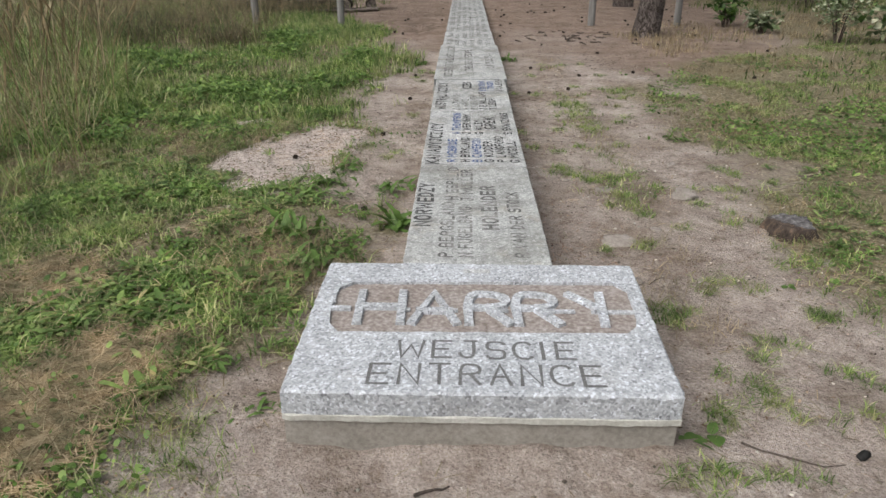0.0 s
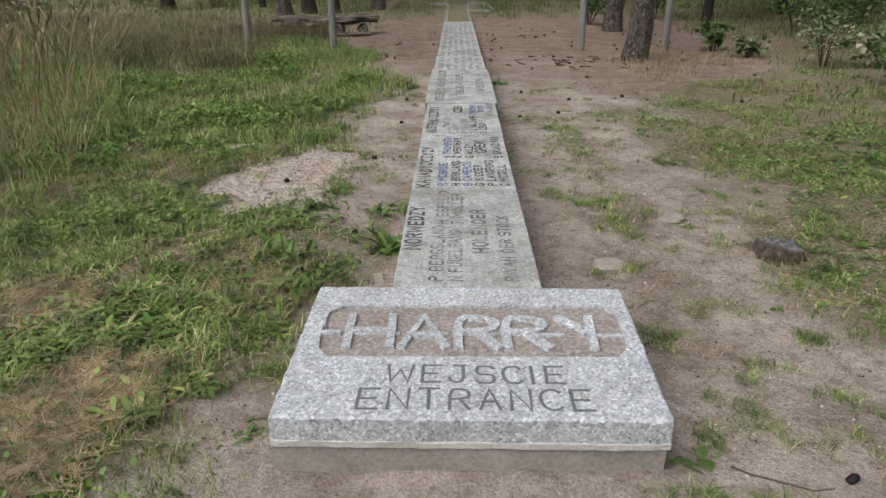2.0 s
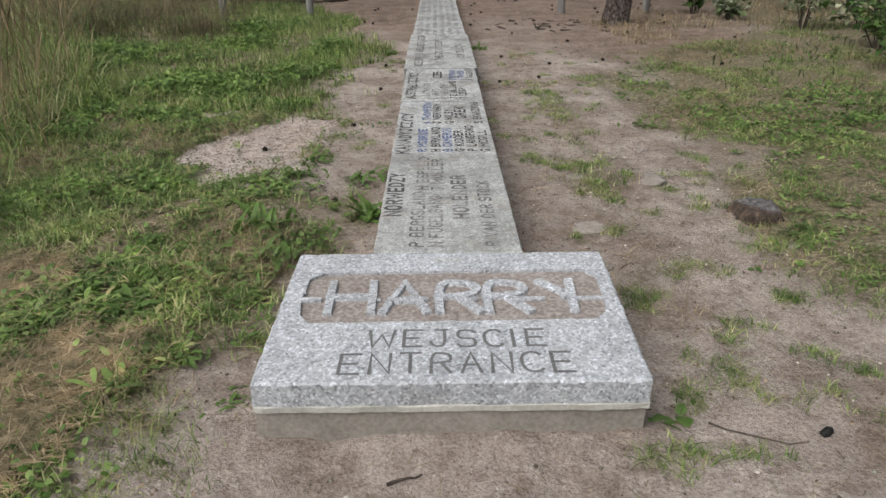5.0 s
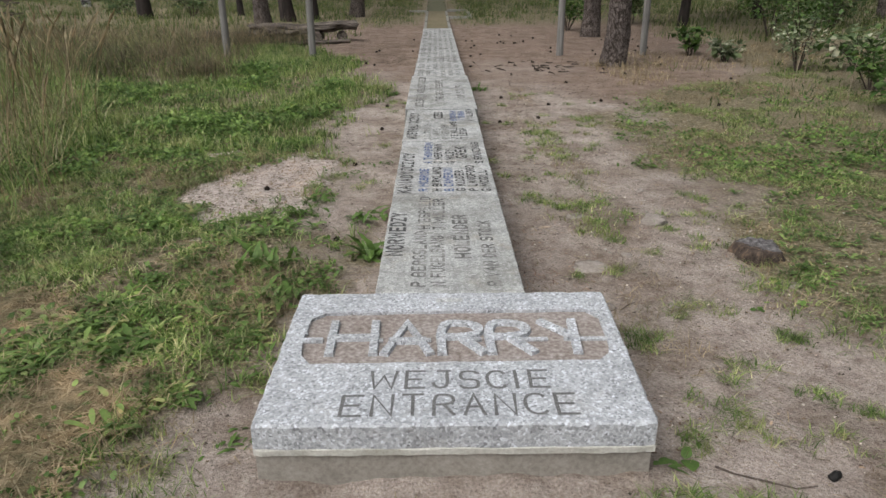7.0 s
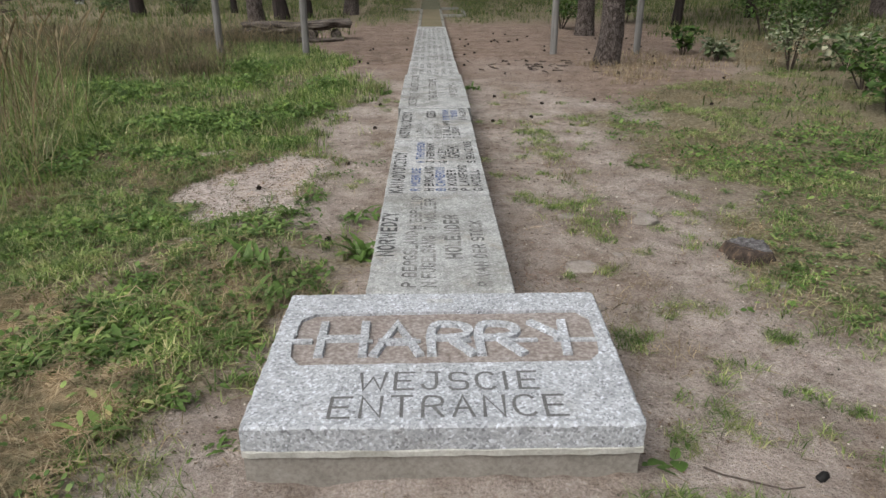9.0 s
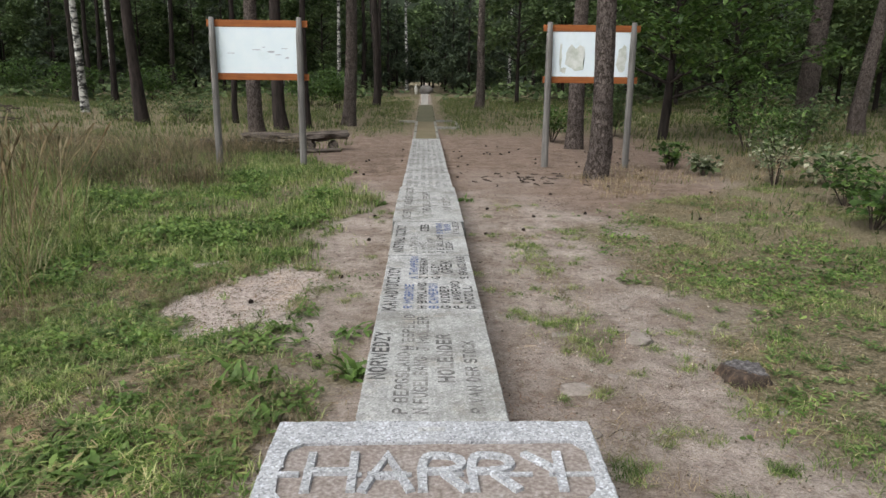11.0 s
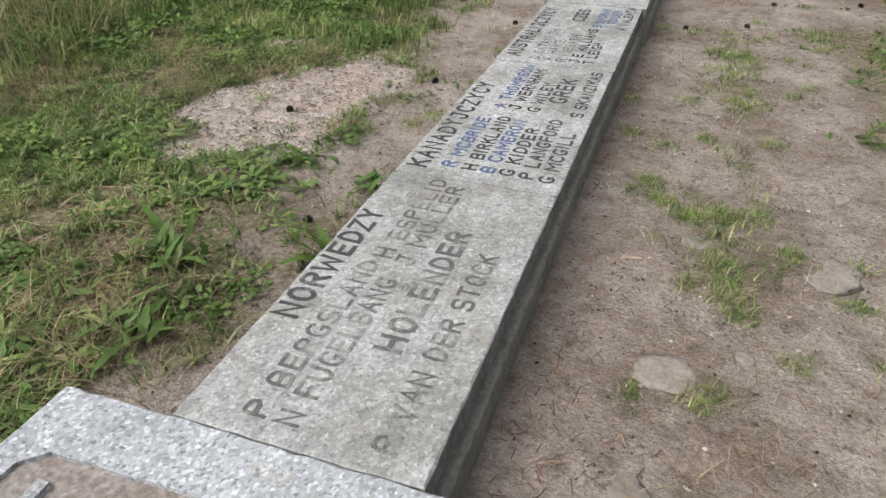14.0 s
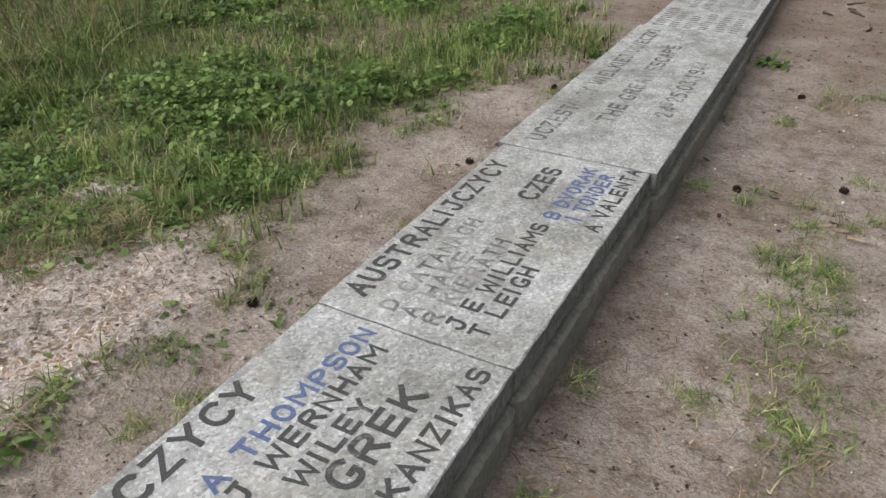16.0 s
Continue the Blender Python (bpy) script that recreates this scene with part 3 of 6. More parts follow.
def glyph(ch, round_off, *strokes):
    """A letter as strokes on a grid 6 wide and 8 high; round_off: its bends are curves."""
    GLYPHS[ch] = [(round_off, [(int(p[0]) / 6, int(p[1]) / 8) for p in st.split()]) for st in strokes]


glyph("A", False, "00 38 60", "13 53")
glyph("B", True, "00 08 48 67 65 44 04", "34 54 63 61 50 00")
glyph("C", True, "67 58 28 06 02 20 50 61")
glyph("D", True, "00 08 38 66 62 30 00")
glyph("E", False, "68 08 00 60", "04 54")
glyph("F", False, "68 08 00", "04 54")
glyph("G", True, "67 58 28 06 02 20 50 61 63", "43 63")
glyph("H", False, "00 08", "60 68", "04 64")
glyph("I", False, "30 38")
glyph("J", True, "28 68", "58 52 40 10 02")
glyph("K", False, "00 08", "68 03", "25 60")
glyph("L", False, "08 00 60")
glyph("M", False, "00 08 33 68 60")
glyph("N", False, "00 08 60 68")
glyph("O", True, "30 20 02 06 28 48 66 62 40 30")
glyph("P", True, "00 08 48 67 65 44 04")
glyph("R", True, "00 08 48 67 65 44 04", "34 60")
glyph("S", True, "67 58 18 07 05 14 54 63 61 50 10 01")
glyph("T", False, "08 68", "38 30")
glyph("U", True, "08 02 20 40 62 68")
glyph("V", False, "08 30 68")
glyph("W", False, "08 10 36 50 68")
glyph("Y", False, "08 34 68", "34 30")
glyph("Z", False, "08 68 00 60")
glyph("y", False, "68 50", "08 54")
glyph("0", True, "30 20 02 06 28 48 66 62 40 30")
glyph("1", False, "16 38 30")
glyph("2", True, "06 28 48 66 55 00 60")
glyph("3", True, "08 68 34 54 62 50 10 02")
glyph("4", False, "50 58 02 62")
glyph("5", True, "68 08 05 45 63 61 40 00")
glyph("9", True, "10 50 63 66 58 18 06 05 14 64")
glyph("-", False, "14 54")
glyph(".", False, "20 21")
WIDE = {"I": 0.55, "M": 1.25, "W": 1.3, " ": 0.6, ".": 0.5, "-": 0.75}


def curve(pts):
    """Cut the corners of a stroke twice, its ends kept."""
    for _ in range(2):
        out = [pts[0]]
        for a, b in zip(pts, pts[1:]):
            out += [(0.75 * a[0] + 0.25 * b[0], 0.75 * a[1] + 0.25 * b[1]), (0.25 * a[0] + 0.75 * b[0], 0.25 * a[1] + 0.75 * b[1])]
        pts = out + [pts[-1]]
    return pts


def stroke_piece(bm, pts, width, z, thick, rng):
    """A cut or painted stroke of even width along a line, with slightly uneven edges; raised by thick."""
    closed = math.hypot(pts[0][0] - pts[-1][0], pts[0][1] - pts[-1][1]) < 1e-6
    if closed:
        pts = pts[:-1]
    n, sides = len(pts), []
    for k in range(n):
        p = pts[k]
        a = pts[k - 1] if closed or k else None
        b = pts[(k + 1) % n] if closed or k < n - 1 else None
        d1 = Vector((p[0] - a[0], p[1] - a[1])).normalized() if a else None
        d2 = Vector((b[0] - p[0], b[1] - p[1])).normalized() if b else None
        d = ((d1 or d2) + (d2 or d1))
        d = d.normalized() if d.length > 0.2 else (d1 or d2)
        m = min(1.9, 1 / max(0.3, d.dot(d1 or d2)))
        e = 0.45 * width * (1 if b is None else -1 if a is None else 0)
        w = width / 2 * m * rng.uniform(0.9, 1.1)
        c = Vector((p[0] + d.x * e, p[1] + d.y * e))
        sides.append((c + Vector((-d.y, d.x)) * w, c - Vector((-d.y, d.x)) * w))
    rings = []
    for k, (l, r) in enumerate(sides):
        z += 0.0005 / n
        if thick:
            rings.append([bm.verts.new((q.x, q.y, h)) for q, h in ((l * 1.0, z), (l * 0.92 + r * 0.08, z + thick), (r * 0.92 + l * 0.08, z + thick), (r * 1.0, z))])
        else:
            rings.append([bm.verts.new((q.x, q.y, z)) for q in (l, r)])
    pairs = list(zip(rings, rings[1:])) + ([(rings[-1], rings[0])] if closed else [])
    for a, b in pairs:
        for j in range(len(a) - 1):
            bm.faces.new((a[j], a[j + 1], b[j + 1], b[j]))
    if thick and not closed:
        bm.faces.new(rings[0])
        bm.faces.new(list(reversed(rings[-1])))


def lettering(text, length, height, stroke, seed=1, thick=0.0):
    """One mesh for each letter of a line of hand-cut capitals, its foot along +x from the origin."""
    rng = random.Random(seed + len(text))
    total = sum(WIDE.get(c, 1.0) for c in text) - 0.3
    unit, at, out = length / total, 0.0, []
    for ch in text:
        adv = WIDE.get(ch, 1.0)
        if ch != " ":
            w = unit * (adv - 0.34) - stroke * 0.2 if ch != "I" else 0.0
            x0 = at + stroke * 0.4 if ch != "I" else at + unit * 0.1
            h, lift, slant = height - stroke, rng.uniform(-0.02, 0.02) * height, rng.uniform(-0.03, 0.03)
            bm = bmesh.new()
            for k, (soft, pts) in enumerate(GLYPHS[ch]):
                line_pts = [(x0 + px * w + slant * py * h, stroke / 2 + lift + py * h) for px, py in pts]
                stroke_piece(bm, curve(line_pts) if soft else line_pts, stroke, 0.0003 * k, thick, rng)
            bmesh.ops.recalc_face_normals(bm, faces=bm.faces)
            me = bpy.data.meshes.new("letter")
            bm.to_mesh(me)
            bm.free()
            if not thick and me.polygons[0].normal.z < 0:
                me.flip_normals()
            out.append(me)
        at += unit * adv
    return out


def along(y0, x_mid, height, z):
    """Lays a line of letters along +y with the letters' heads towards -x."""
    return Matrix(((0, -1, 0, x_mid + height / 2), (1, 0, 0, y0), (0, 0, 1, z), (0, 0, 0, 1)))


def word(parent, letters, m, mat, label=""):
    """Each letter is a piece of its own."""
    for me in letters:
        me.transform(m)
        me.materials.append(mat)
        child("letter", me, parent, None, label)


TOP = 0.25


def entrance_slab():
    base = tagged(new("memorial_slab"), "grey granite slab with carved and raised lettering on a concrete base", "memorial")
    rng = random.Random(4)
    corner = [(-0.545, 2.70), (-0.505, 2.640), (0.52, 2.650), (0.565, 2.70), (0.585, 2.83), (0.585, 2.985), (0.545, 3.050), (-0.50, 3.035), (-0.555, 2.985), (-0.56, 2.83)]
    hole = []
    for (ax, ay), (bx, by) in zip(corner, corner[1:] + corner[:1]):
        count = max(1, int(math.hypot(bx - ax, by - ay) / 0.05))
        for k in range(count):
            hole.append((ax + (bx - ax) * k / count + rng.uniform(-0.003, 0.003), ay + (by - ay) * k / count + rng.uniform(-0.003, 0.003)))
    slab = part("slab", stone_block(-0.632, 0.622, 2.272, 3.218, 0.165, TOP, 5, 0.03, hole, 0.013, 0.0016, 0.008, 0.003), GRANITE, base)
    bm = bmesh.new()
    bm.faces.new([bm.verts.new((x, y, TOP - 0.0125)) for x, y in hole])
    bmesh.ops.triangulate(bm, faces=bm.faces)
    part("recessed_field", bm, RECESS, slab, "brown needle-stained recessed field")
    part("mortar_bed", stone_block(-0.635, 0.625, 2.269, 3.20, 0.142, 0.1655, 6, 0.03, None, 0, 0.003, 0.004, 0.004), MORTAR, base, "pale squeezed-out mortar joint")
    part("footing", stone_block(-0.628, 0.614, 2.279, 3.19, -0.06, 0.143, 7, 0.03, None, 0, 0.001, 0.004, 0.003), CONCRETE, base, "dusty grey concrete footing")
    # raised name: one letter a piece, sheared like the mason's hand
    spans = [("H", -0.466, -0.292), ("A", -0.262, -0.088), ("R", -0.054, 0.106), ("R", 0.128, 0.288), ("y", 0.345, 0.474)]
    for letter, x0, x1 in spans:
        word(slab, lettering(letter, (x1 - x0) * 1.02, 0.262, 0.038, 3, 0.0145), Matrix.Translation((x0, 2.708, TOP - 0.0128)), GRANITE, "raised grey granite letter")
    for x0, x1 in ((-0.625, -0.485), (-0.30, -0.26), (-0.12, -0.08), (0.06, 0.11), (0.25, 0.36), (0.42, 0.612)):
        bm = box(bmesh.new(), x0, x1, 2.806, 2.826, TOP - 0.013, TOP - 0.002 if -0.5 < x0 < 0.45 else TOP + 0.004, 0.003)
        part("raised_bar", bm, GRANITE, slab)
    for x0, x1, y in ((-0.612, -0.555, 2.77), (-0.60, -0.55, 2.86), (0.585, 0.615, 2.775)):
        part("raised_bar", box(bmesh.new(), x0, x1, y, y + 0.014, TOP - 0.006, TOP + 0.003, 0.002), GRANITE, slab)
    # no grooves are cut; flat dark letters carry the grooves' shade as colour
    word(slab, lettering("WEJSCIE", 0.60, 0.116, 0.0118, 5), Matrix.Translation((-0.286, 2.469, TOP + 0.0012)), GROOVE_SHADE, "flat dark letter coloured as the shade in a carved groove")
    word(slab, lettering("ENTRANCE", 0.755, 0.124, 0.0118, 6), Matrix.Translation((-0.368, 2.317, TOP + 0.0012)), GROOVE_SHADE, "flat dark letter coloured as the shade in a carved groove")
    part("maker_mark", box(bmesh.new(), -0.06, 0.05, 3.125, 3.16, TOP - 0.004, TOP + 0.001, 0.0005), GRANITE_STRIP, slab, "small illegible carved mark")


def strip_block(y0, y1, half, top, seed, rows, shift=0.0):
    base = tagged(new("memorial_strip_block"), "weathered grey granite paving block with painted names on a plinth", "memorial", "granite blocks marking the tunnel")
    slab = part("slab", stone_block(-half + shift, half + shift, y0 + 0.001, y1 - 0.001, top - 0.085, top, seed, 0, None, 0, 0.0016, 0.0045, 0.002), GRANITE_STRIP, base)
    # upright faces take the darker granite, so side shade is in the colour
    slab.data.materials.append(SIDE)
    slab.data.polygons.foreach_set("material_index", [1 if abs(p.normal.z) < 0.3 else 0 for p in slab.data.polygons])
    part("mortar_bed", stone_block(-half + shift + 0.010, half + shift - 0.010, y0 + 0.002, y1 - 0.002, top - 0.11, top - 0.084, seed + 40, 0, None, 0, 0.004, 0.004), LEDGE, base)
    part("plinth", stone_block(-half + shift - 0.012, half + shift + 0.024, y0 + 0.001, y1 - 0.001, -0.08 + float(rise(y0)), top - 0.109, seed + 80, 0, None, 0, 0.004, 0.012), DARK_CONCRETE, base)
    for text, a, b, x, h, ink, stroke in rows:
        word(slab, lettering(text, b - a, h * 1.06, stroke, seed), along(a, x, h, top + 0.0012), ink)


B, S = 0.0165, 0.0122
entrance_slab()
strip_block(3.22, 4.60, 0.322, 0.250, 20, [
    ("NORWEDZY", 3.64, 4.27, -0.262, 0.085, INK, B), ("P BERGSLAND", 3.28, 3.97, -0.138, 0.066, INK_WORN, S), ("H ESPELID", 4.01, 4.57, -0.122, 0.066, INK_WORN, S),
    ("N FUGELSANG", 3.28, 3.90, -0.050, 0.066, INK_WORN, S), ("J MULLER", 3.99, 4.53, -0.042, 0.066, INK_WORN, S),
    ("HOLENDER", 3.60, 4.23, 0.072, 0.080, INK_WORN, B), ("R VAN DER STOCK", 3.28, 4.13, 0.200, 0.066, INK_WORN, S)])
strip_block(4.60, 6.035, 0.322, 0.252, 21, [
    ("KANADYJCZYCY", 4.65, 5.65, -0.252, 0.085, INK, B), ("R MCBRIDE", 4.69, 5.21, -0.135, 0.060, INK_BLUE, S), ("A THOMPSON", 5.36, 5.99, -0.112, 0.060, INK_BLUE, S),
    ("H BIRKLAND", 4.69, 5.25, -0.050, 0.060, INK, S), ("J WERNHAM", 5.36, 5.94, -0.040, 0.060, INK, S),
    ("B CAMERON", 4.69, 5.23, 0.025, 0.060, INK_BLUE, S), ("G WILEY", 5.36, 5.75, 0.048, 0.060, INK, S),
    ("G KIDDER", 4.69, 5.16, 0.100, 0.060, INK, S), ("GREK", 5.50, 5.84, 0.132, 0.085, INK, B),
    ("P LANGFORD", 4.69, 5.29, 0.178, 0.060, INK, S), ("S SKANZIKAS", 5.36, 5.99, 0.250, 0.060, INK, S), ("G MCGILL", 4.68, 5.16, 0.258, 0.060, INK, S)])
strip_block(6.035, 7.38, 0.326, 0.256, 22, [
    ("AUSTRALIJCZYCY", 6.12, 7.19, -0.250, 0.085, INK, B), ("D CATANACH", 6.10, 6.70, -0.122, 0.060, INK_WORN, S), ("A HAKE", 6.10, 6.48, -0.048, 0.060, INK_WORN, S),
    ("R KIERATH", 6.10, 6.62, 0.024, 0.060, INK_WORN, S), ("J E WILLIAMS", 6.11, 6.78, 0.098, 0.060, INK, S), ("T LEIGH", 6.11, 6.50, 0.174, 0.060, INK, S),
    ("CZES", 6.94, 7.23, -0.030, 0.080, INK, B), ("B DVORAK", 6.84, 7.30, 0.105, 0.060, INK_BLUE, S), ("I TONDER", 6.87, 7.27, 0.183, 0.060, INK_BLUE, S), ("A VALENTA", 6.82, 7.37, 0.262, 0.060, INK, S)])
strip_block(7.38, 9.65, 0.352, 0.262, 23, [
    ("UCZESTNICY WIELKIEJ UCIECZKI", 7.47, 9.55, -0.215, 0.085, INK_WORN, B), ("THE GREAT ESCAPE", 7.82, 9.22, -0.01, 0.085, INK_WORN, B), ("24-25.03.1944", 8.00, 8.96, 0.215, 0.085, INK_WORN, B)])


def bars(y0, y1, rng, heads):
    """Rows too worn and far off to read: plain broken bars."""
    out = []
    for k in range(6):
        x = -0.25 + 0.098 * k
        a = y0 + 0.08
        while a < y1 - 0.3:
            b = min(y1 - 0.06, a + rng.uniform(0.35, 0.6))
            out.append((x, a, b, 0.075 if k in heads else 0.055))
            a = b + rng.uniform(0.08, 0.3)
    return out


for y0, y1, half, top, seed, heads in ((9.65, 11.05, 0.330, 0.252, 24, (0,)), (11.05, 12.85, 0.322, 0.246, 25, (0, 3)), (12.85, 15.2, 0.325, 0.236, 26, (0,)), (15.2, 17.5, 0.322, 0.226, 27, (0, 4))):
    rng = random.Random(seed)
    base_before = set(bpy.data.objects)
    strip_block(y0, y1, half, top, seed, [])
    base = [o for o in bpy.data.objects if o not in base_before and o.name.startswith("memorial_strip_block")][0]
    bm = bmesh.new()
    for x, a, b, h in bars(y0, y1, rng, heads):
        at = a
        while at < b:
            w = rng.uniform(0.03, 0.045)
            bm.faces.new([bm.verts.new(p) for p in ((x - h / 2, at, top + 0.0012), (x + h / 2, at, top + 0.0012), (x + h / 2, at + w * 0.55, top + 0.0012), (x - h / 2, at + w * 0.55, top + 0.0012))])
            at += w + 0.018
    part("lettering", bm, INK_WORN, base, "rows of worn illegible letters")["kind"] = "stuff"


# the line goes on as a filled kerb with a cross frame
def kerb(x0, x1, y0, y1, parent):
    z = float(rise((y0 + y1) / 2))
    mat = MOSS_DARK if parent.name.startswith("kerbed") and y0 > 23 else DARK_CONCRETE
    part("kerb", box(bmesh.new(), x0, x1, y0, y1, z - 0.15, z + 0.065, 0.012), mat, parent)


line = tagged(new("kerbed_strip"), "low concrete kerbs holding needle-covered fill", "kerb")
for y in np.arange(17.52, 34.0, 2.06):
    for x in (-0.32, 0.25):
        kerb(x, x + 0.07, y, y + 2.05, line)
fill_v = [(x, y, float(rise(y)) + 0.055 + 0.012 * noise.noise((x * 9, y * 5, 0))) for y in np.arange(17.5, 34.4, 0.15) for x in (-0.25, -0.1, 0.1, 0.25)]
rows_n = len(fill_v) // 4
fill = mesh_of("fill", fill_v, [(4 * r + c, 4 * r + c + 1, 4 * r + c + 5, 4 * r + c + 4) for r in range(rows_n - 1) for c in range(3)], MOSS_FILL, True)
child("fill", fill, line)
fill.materials.append(MOSS_DARK)
fill.polygons.foreach_set("material_index", [1 if p.center.y > 23.4 else 0 for p in fill.polygons])
cross = tagged(new("cross_frame"), "low weathered concrete kerb frame crossing the strip", "kerb")
for x0, x1, y in ((-0.85, -0.33, 23.6), (0.33, 0.90, 24.0), (0.33, 0.96, 21.2)):
    kerb(x0, x1, y, y + 0.14, cross)
kerb(0.90, 0.98, 21.34, 24.14, cross)


# ---- rounded rough solids ----
def lump(name, size, mat, seed, rough=0.18, sub=3, flat=0.0):
    bm = bmesh.new()
    bmesh.ops.create_icosphere(bm, subdivisions=sub, radius=0.5)
    for v in bm.verts:
        p = v.co * 4
        f = 1 + rough * noise.noise(p + Vector((seed * 3.1, 0, 0))) + rough * 0.5 * noise.noise(p * 2.3 + Vector((0, seed * 1.7, 0)))
        v.co *= f
        v.co = Vector((v.co.x * size[0], v.co.y * size[1], max(v.co.z, -0.4) * size[2]))
        if flat and v.co.z > flat * size[2]:
            v.co.z = flat * size[2] + 0.15 * (v.co.z - flat * size[2])
    me = bpy.data.meshes.new(name)
    bm.to_mesh(me)
    bm.free()
    me.materials.append(mat)
    me.polygons.foreach_set("use_smooth", [True] * len(me.polygons))
    return me


def rest(ob, x, y, lift=0.0, turn=0.0, tilt=0.0):
    ob.matrix_basis = pose(x, y, float(ground_z(x, y)) + lift, tilt, 0, turn)
    return ob


# ---- far end of the line ----
far = tagged(new("stone_marker"), "pale stone block at the far end of the strip", "marker")
fz = float(ground_z(-0.03, 36))
part("block", box(bmesh.new(), -0.20, 0.13, 35.7, 36.05, fz - 0.05, fz + 0.46, 0.02), PALE_STONE, far)
part("cap", box(bmesh.new(), -0.21, 0.14, 35.69, 36.06, fz + 0.46, fz + 0.50, 0.012), PALE_STONE, far)
boulder = tagged(new("boulder", lump("boulder", (0.66, 0.44, 0.46), DARK_STONE, 3)), "rounded grey boulder lying on the pale block", "boulder")
boulder.matrix_basis = pose(0.03, 35.95, fz + 0.50 + 0.18)
white = tagged(new("white_stone", lump("white_stone", (0.24, 0.18, 0.75), PALE_STONE, 11, 0.3)), "pale upright stone in the distant grass", "stone")
rest(white, -0.62, 50, 0.26)


# ---- notice boards ----
def turned_post(x, y, z0, z1, r, seed, parent, lean=0.0):
    rng = random.Random(seed)
    bm = bmesh.new()
    rings = []
    for k in range(9):
        f = k / 8
        rr = r * (1.05 - 0.1 * f) * (0.75 if k == 8 else 1.0)
        rings.append([bm.verts.new((x + lean * f + rr * math.cos(a) * (1 + 0.04 * rng.uniform(-1, 1)), y + rr * math.sin(a), z0 + (z1 - z0) * f)) for a in [2 * math.pi * j / 14 for j in range(14)]])
    for a, b in zip(rings, rings[1:]):
        for j in range(14):
            bm.faces.new((a[j], a[(j + 1) % 14], b[(j + 1) % 14], b[j]))
    bm.faces.new(rings[-1])
    bm.faces.new(list(reversed(rings[0])))
    return part("post", bm, POST, parent, "", True)


def notice_board(xa, xb, y, z_foot, marks, seed, label):
    nb = tagged(new("notice_board"), label, "notice board", "pair of notice boards")
    turned_post(xa, y, z_foot - 0.3, 2.57, 0.058, seed, nb, 0.0)
    turned_post(xb, y, z_foot - 0.3, 2.58, 0.058, seed + 1, nb, 0.0)
    yb = y + 0.075
    part("rail", box(bmesh.new(), xa - 0.10, xb + 0.13, yb - 0.02, yb + 0.02, 2.425, 2.535, 0.005), RAIL, nb, "orange-brown stained top rail")
    part("rail", box(bmesh.new(), xa - 0.08, xb + 0.13, yb - 0.02, yb + 0.02, 1.565, 1.675, 0.005), RAIL, nb, "orange-brown stained bottom rail")
    panel = part("panel", box(bmesh.new(), xa + 0.01, xb - 0.01, yb - 0.012, yb + 0.012, 1.676, 2.424, 0.002), PANEL, nb, "sun-bleached white panel")
    rng = random.Random(seed)
    for cx, cz, w, h, mat in marks:
        bm = bmesh.new()
        count = 16
        vs = []
        for k in range(count):
            a = 2 * math.pi * k / count
            f = rng.uniform(0.6, 1.15)
            sq = 1 / max(abs(math.cos(a)), abs(math.sin(a)))
            vs.append(bm.verts.new((cx + w / 2 * math.cos(a) * f * min(sq, 1.25), yb - 0.0135, cz + h / 2 * math.sin(a) * f * min(sq, 1.25))))
        bm.faces.new(vs)
        bmesh.ops.triangulate(bm, faces=bm.faces)
        part("faded_print", bm, mat, panel, "patch of faded illegible print")


notice_board(-3.57, -2.13, 12.9, 0.1, [(-2.86, 2.06, 0.16, 0.02, STREAK), (-2.62, 2.03, 0.12, 0.035, STREAK), (-2.50, 1.98, 0.10, 0.02, STREAK), (-2.36, 1.93, 0.06, 0.03, STREAK), (-2.74, 2.1, 0.07, 0.015, STREAK), (-3.3, 2.0, 0.14, 0.014, STREAK), (-2.4, 2.08, 0.12, 0.014, STREAK)], 31, "bleached white notice board with orange rails on grey posts")
notice_board(2.09, 3.53, 13.1, 0.1, [(2.56, 1.98, 0.32, 0.42, SMEAR), (2.30, 2.02, 0.05, 0.5, SMEAR), (3.36, 1.98, 0.16, 0.42, SMEAR), (2.36, 1.78, 0.10, 0.10, SMEAR)], 35, "peeling white notice board with orange rails beside a pine")


# ---- trees ----
def tube(bm, path, sides=10, bumps=0.0, seed=0):
    """A tapered limb along (point, radius) pairs."""
    rings = []
    for k, (p, r) in enumerate(path):
        p = Vector(p)
        q = Vector(path[min(k + 1, len(path) - 1)][0]) - Vector(path[max(k - 1, 0)][0])
        turn = Vector((0, 0, 1)).rotation_difference(q.normalized()).to_matrix()
        ring_k = []
        for j in range(sides):
            a = 2 * math.pi * j / sides
            f = 1 + bumps * noise.noise((3 * math.cos(a) + seed, 3 * math.sin(a), p.z * 2.5))
            ring_k.append(bm.verts.new(p + turn @ Vector((r * f * math.cos(a), r * f * math.sin(a), 0))))
        rings.append(ring_k)
    for a, b in zip(rings, rings[1:]):
        for j in range(sides):
            bm.faces.new((a[j], a[(j + 1) % sides], b[(j + 1) % sides], b[j]))
    bm.faces.new(rings[-1])
    return bm


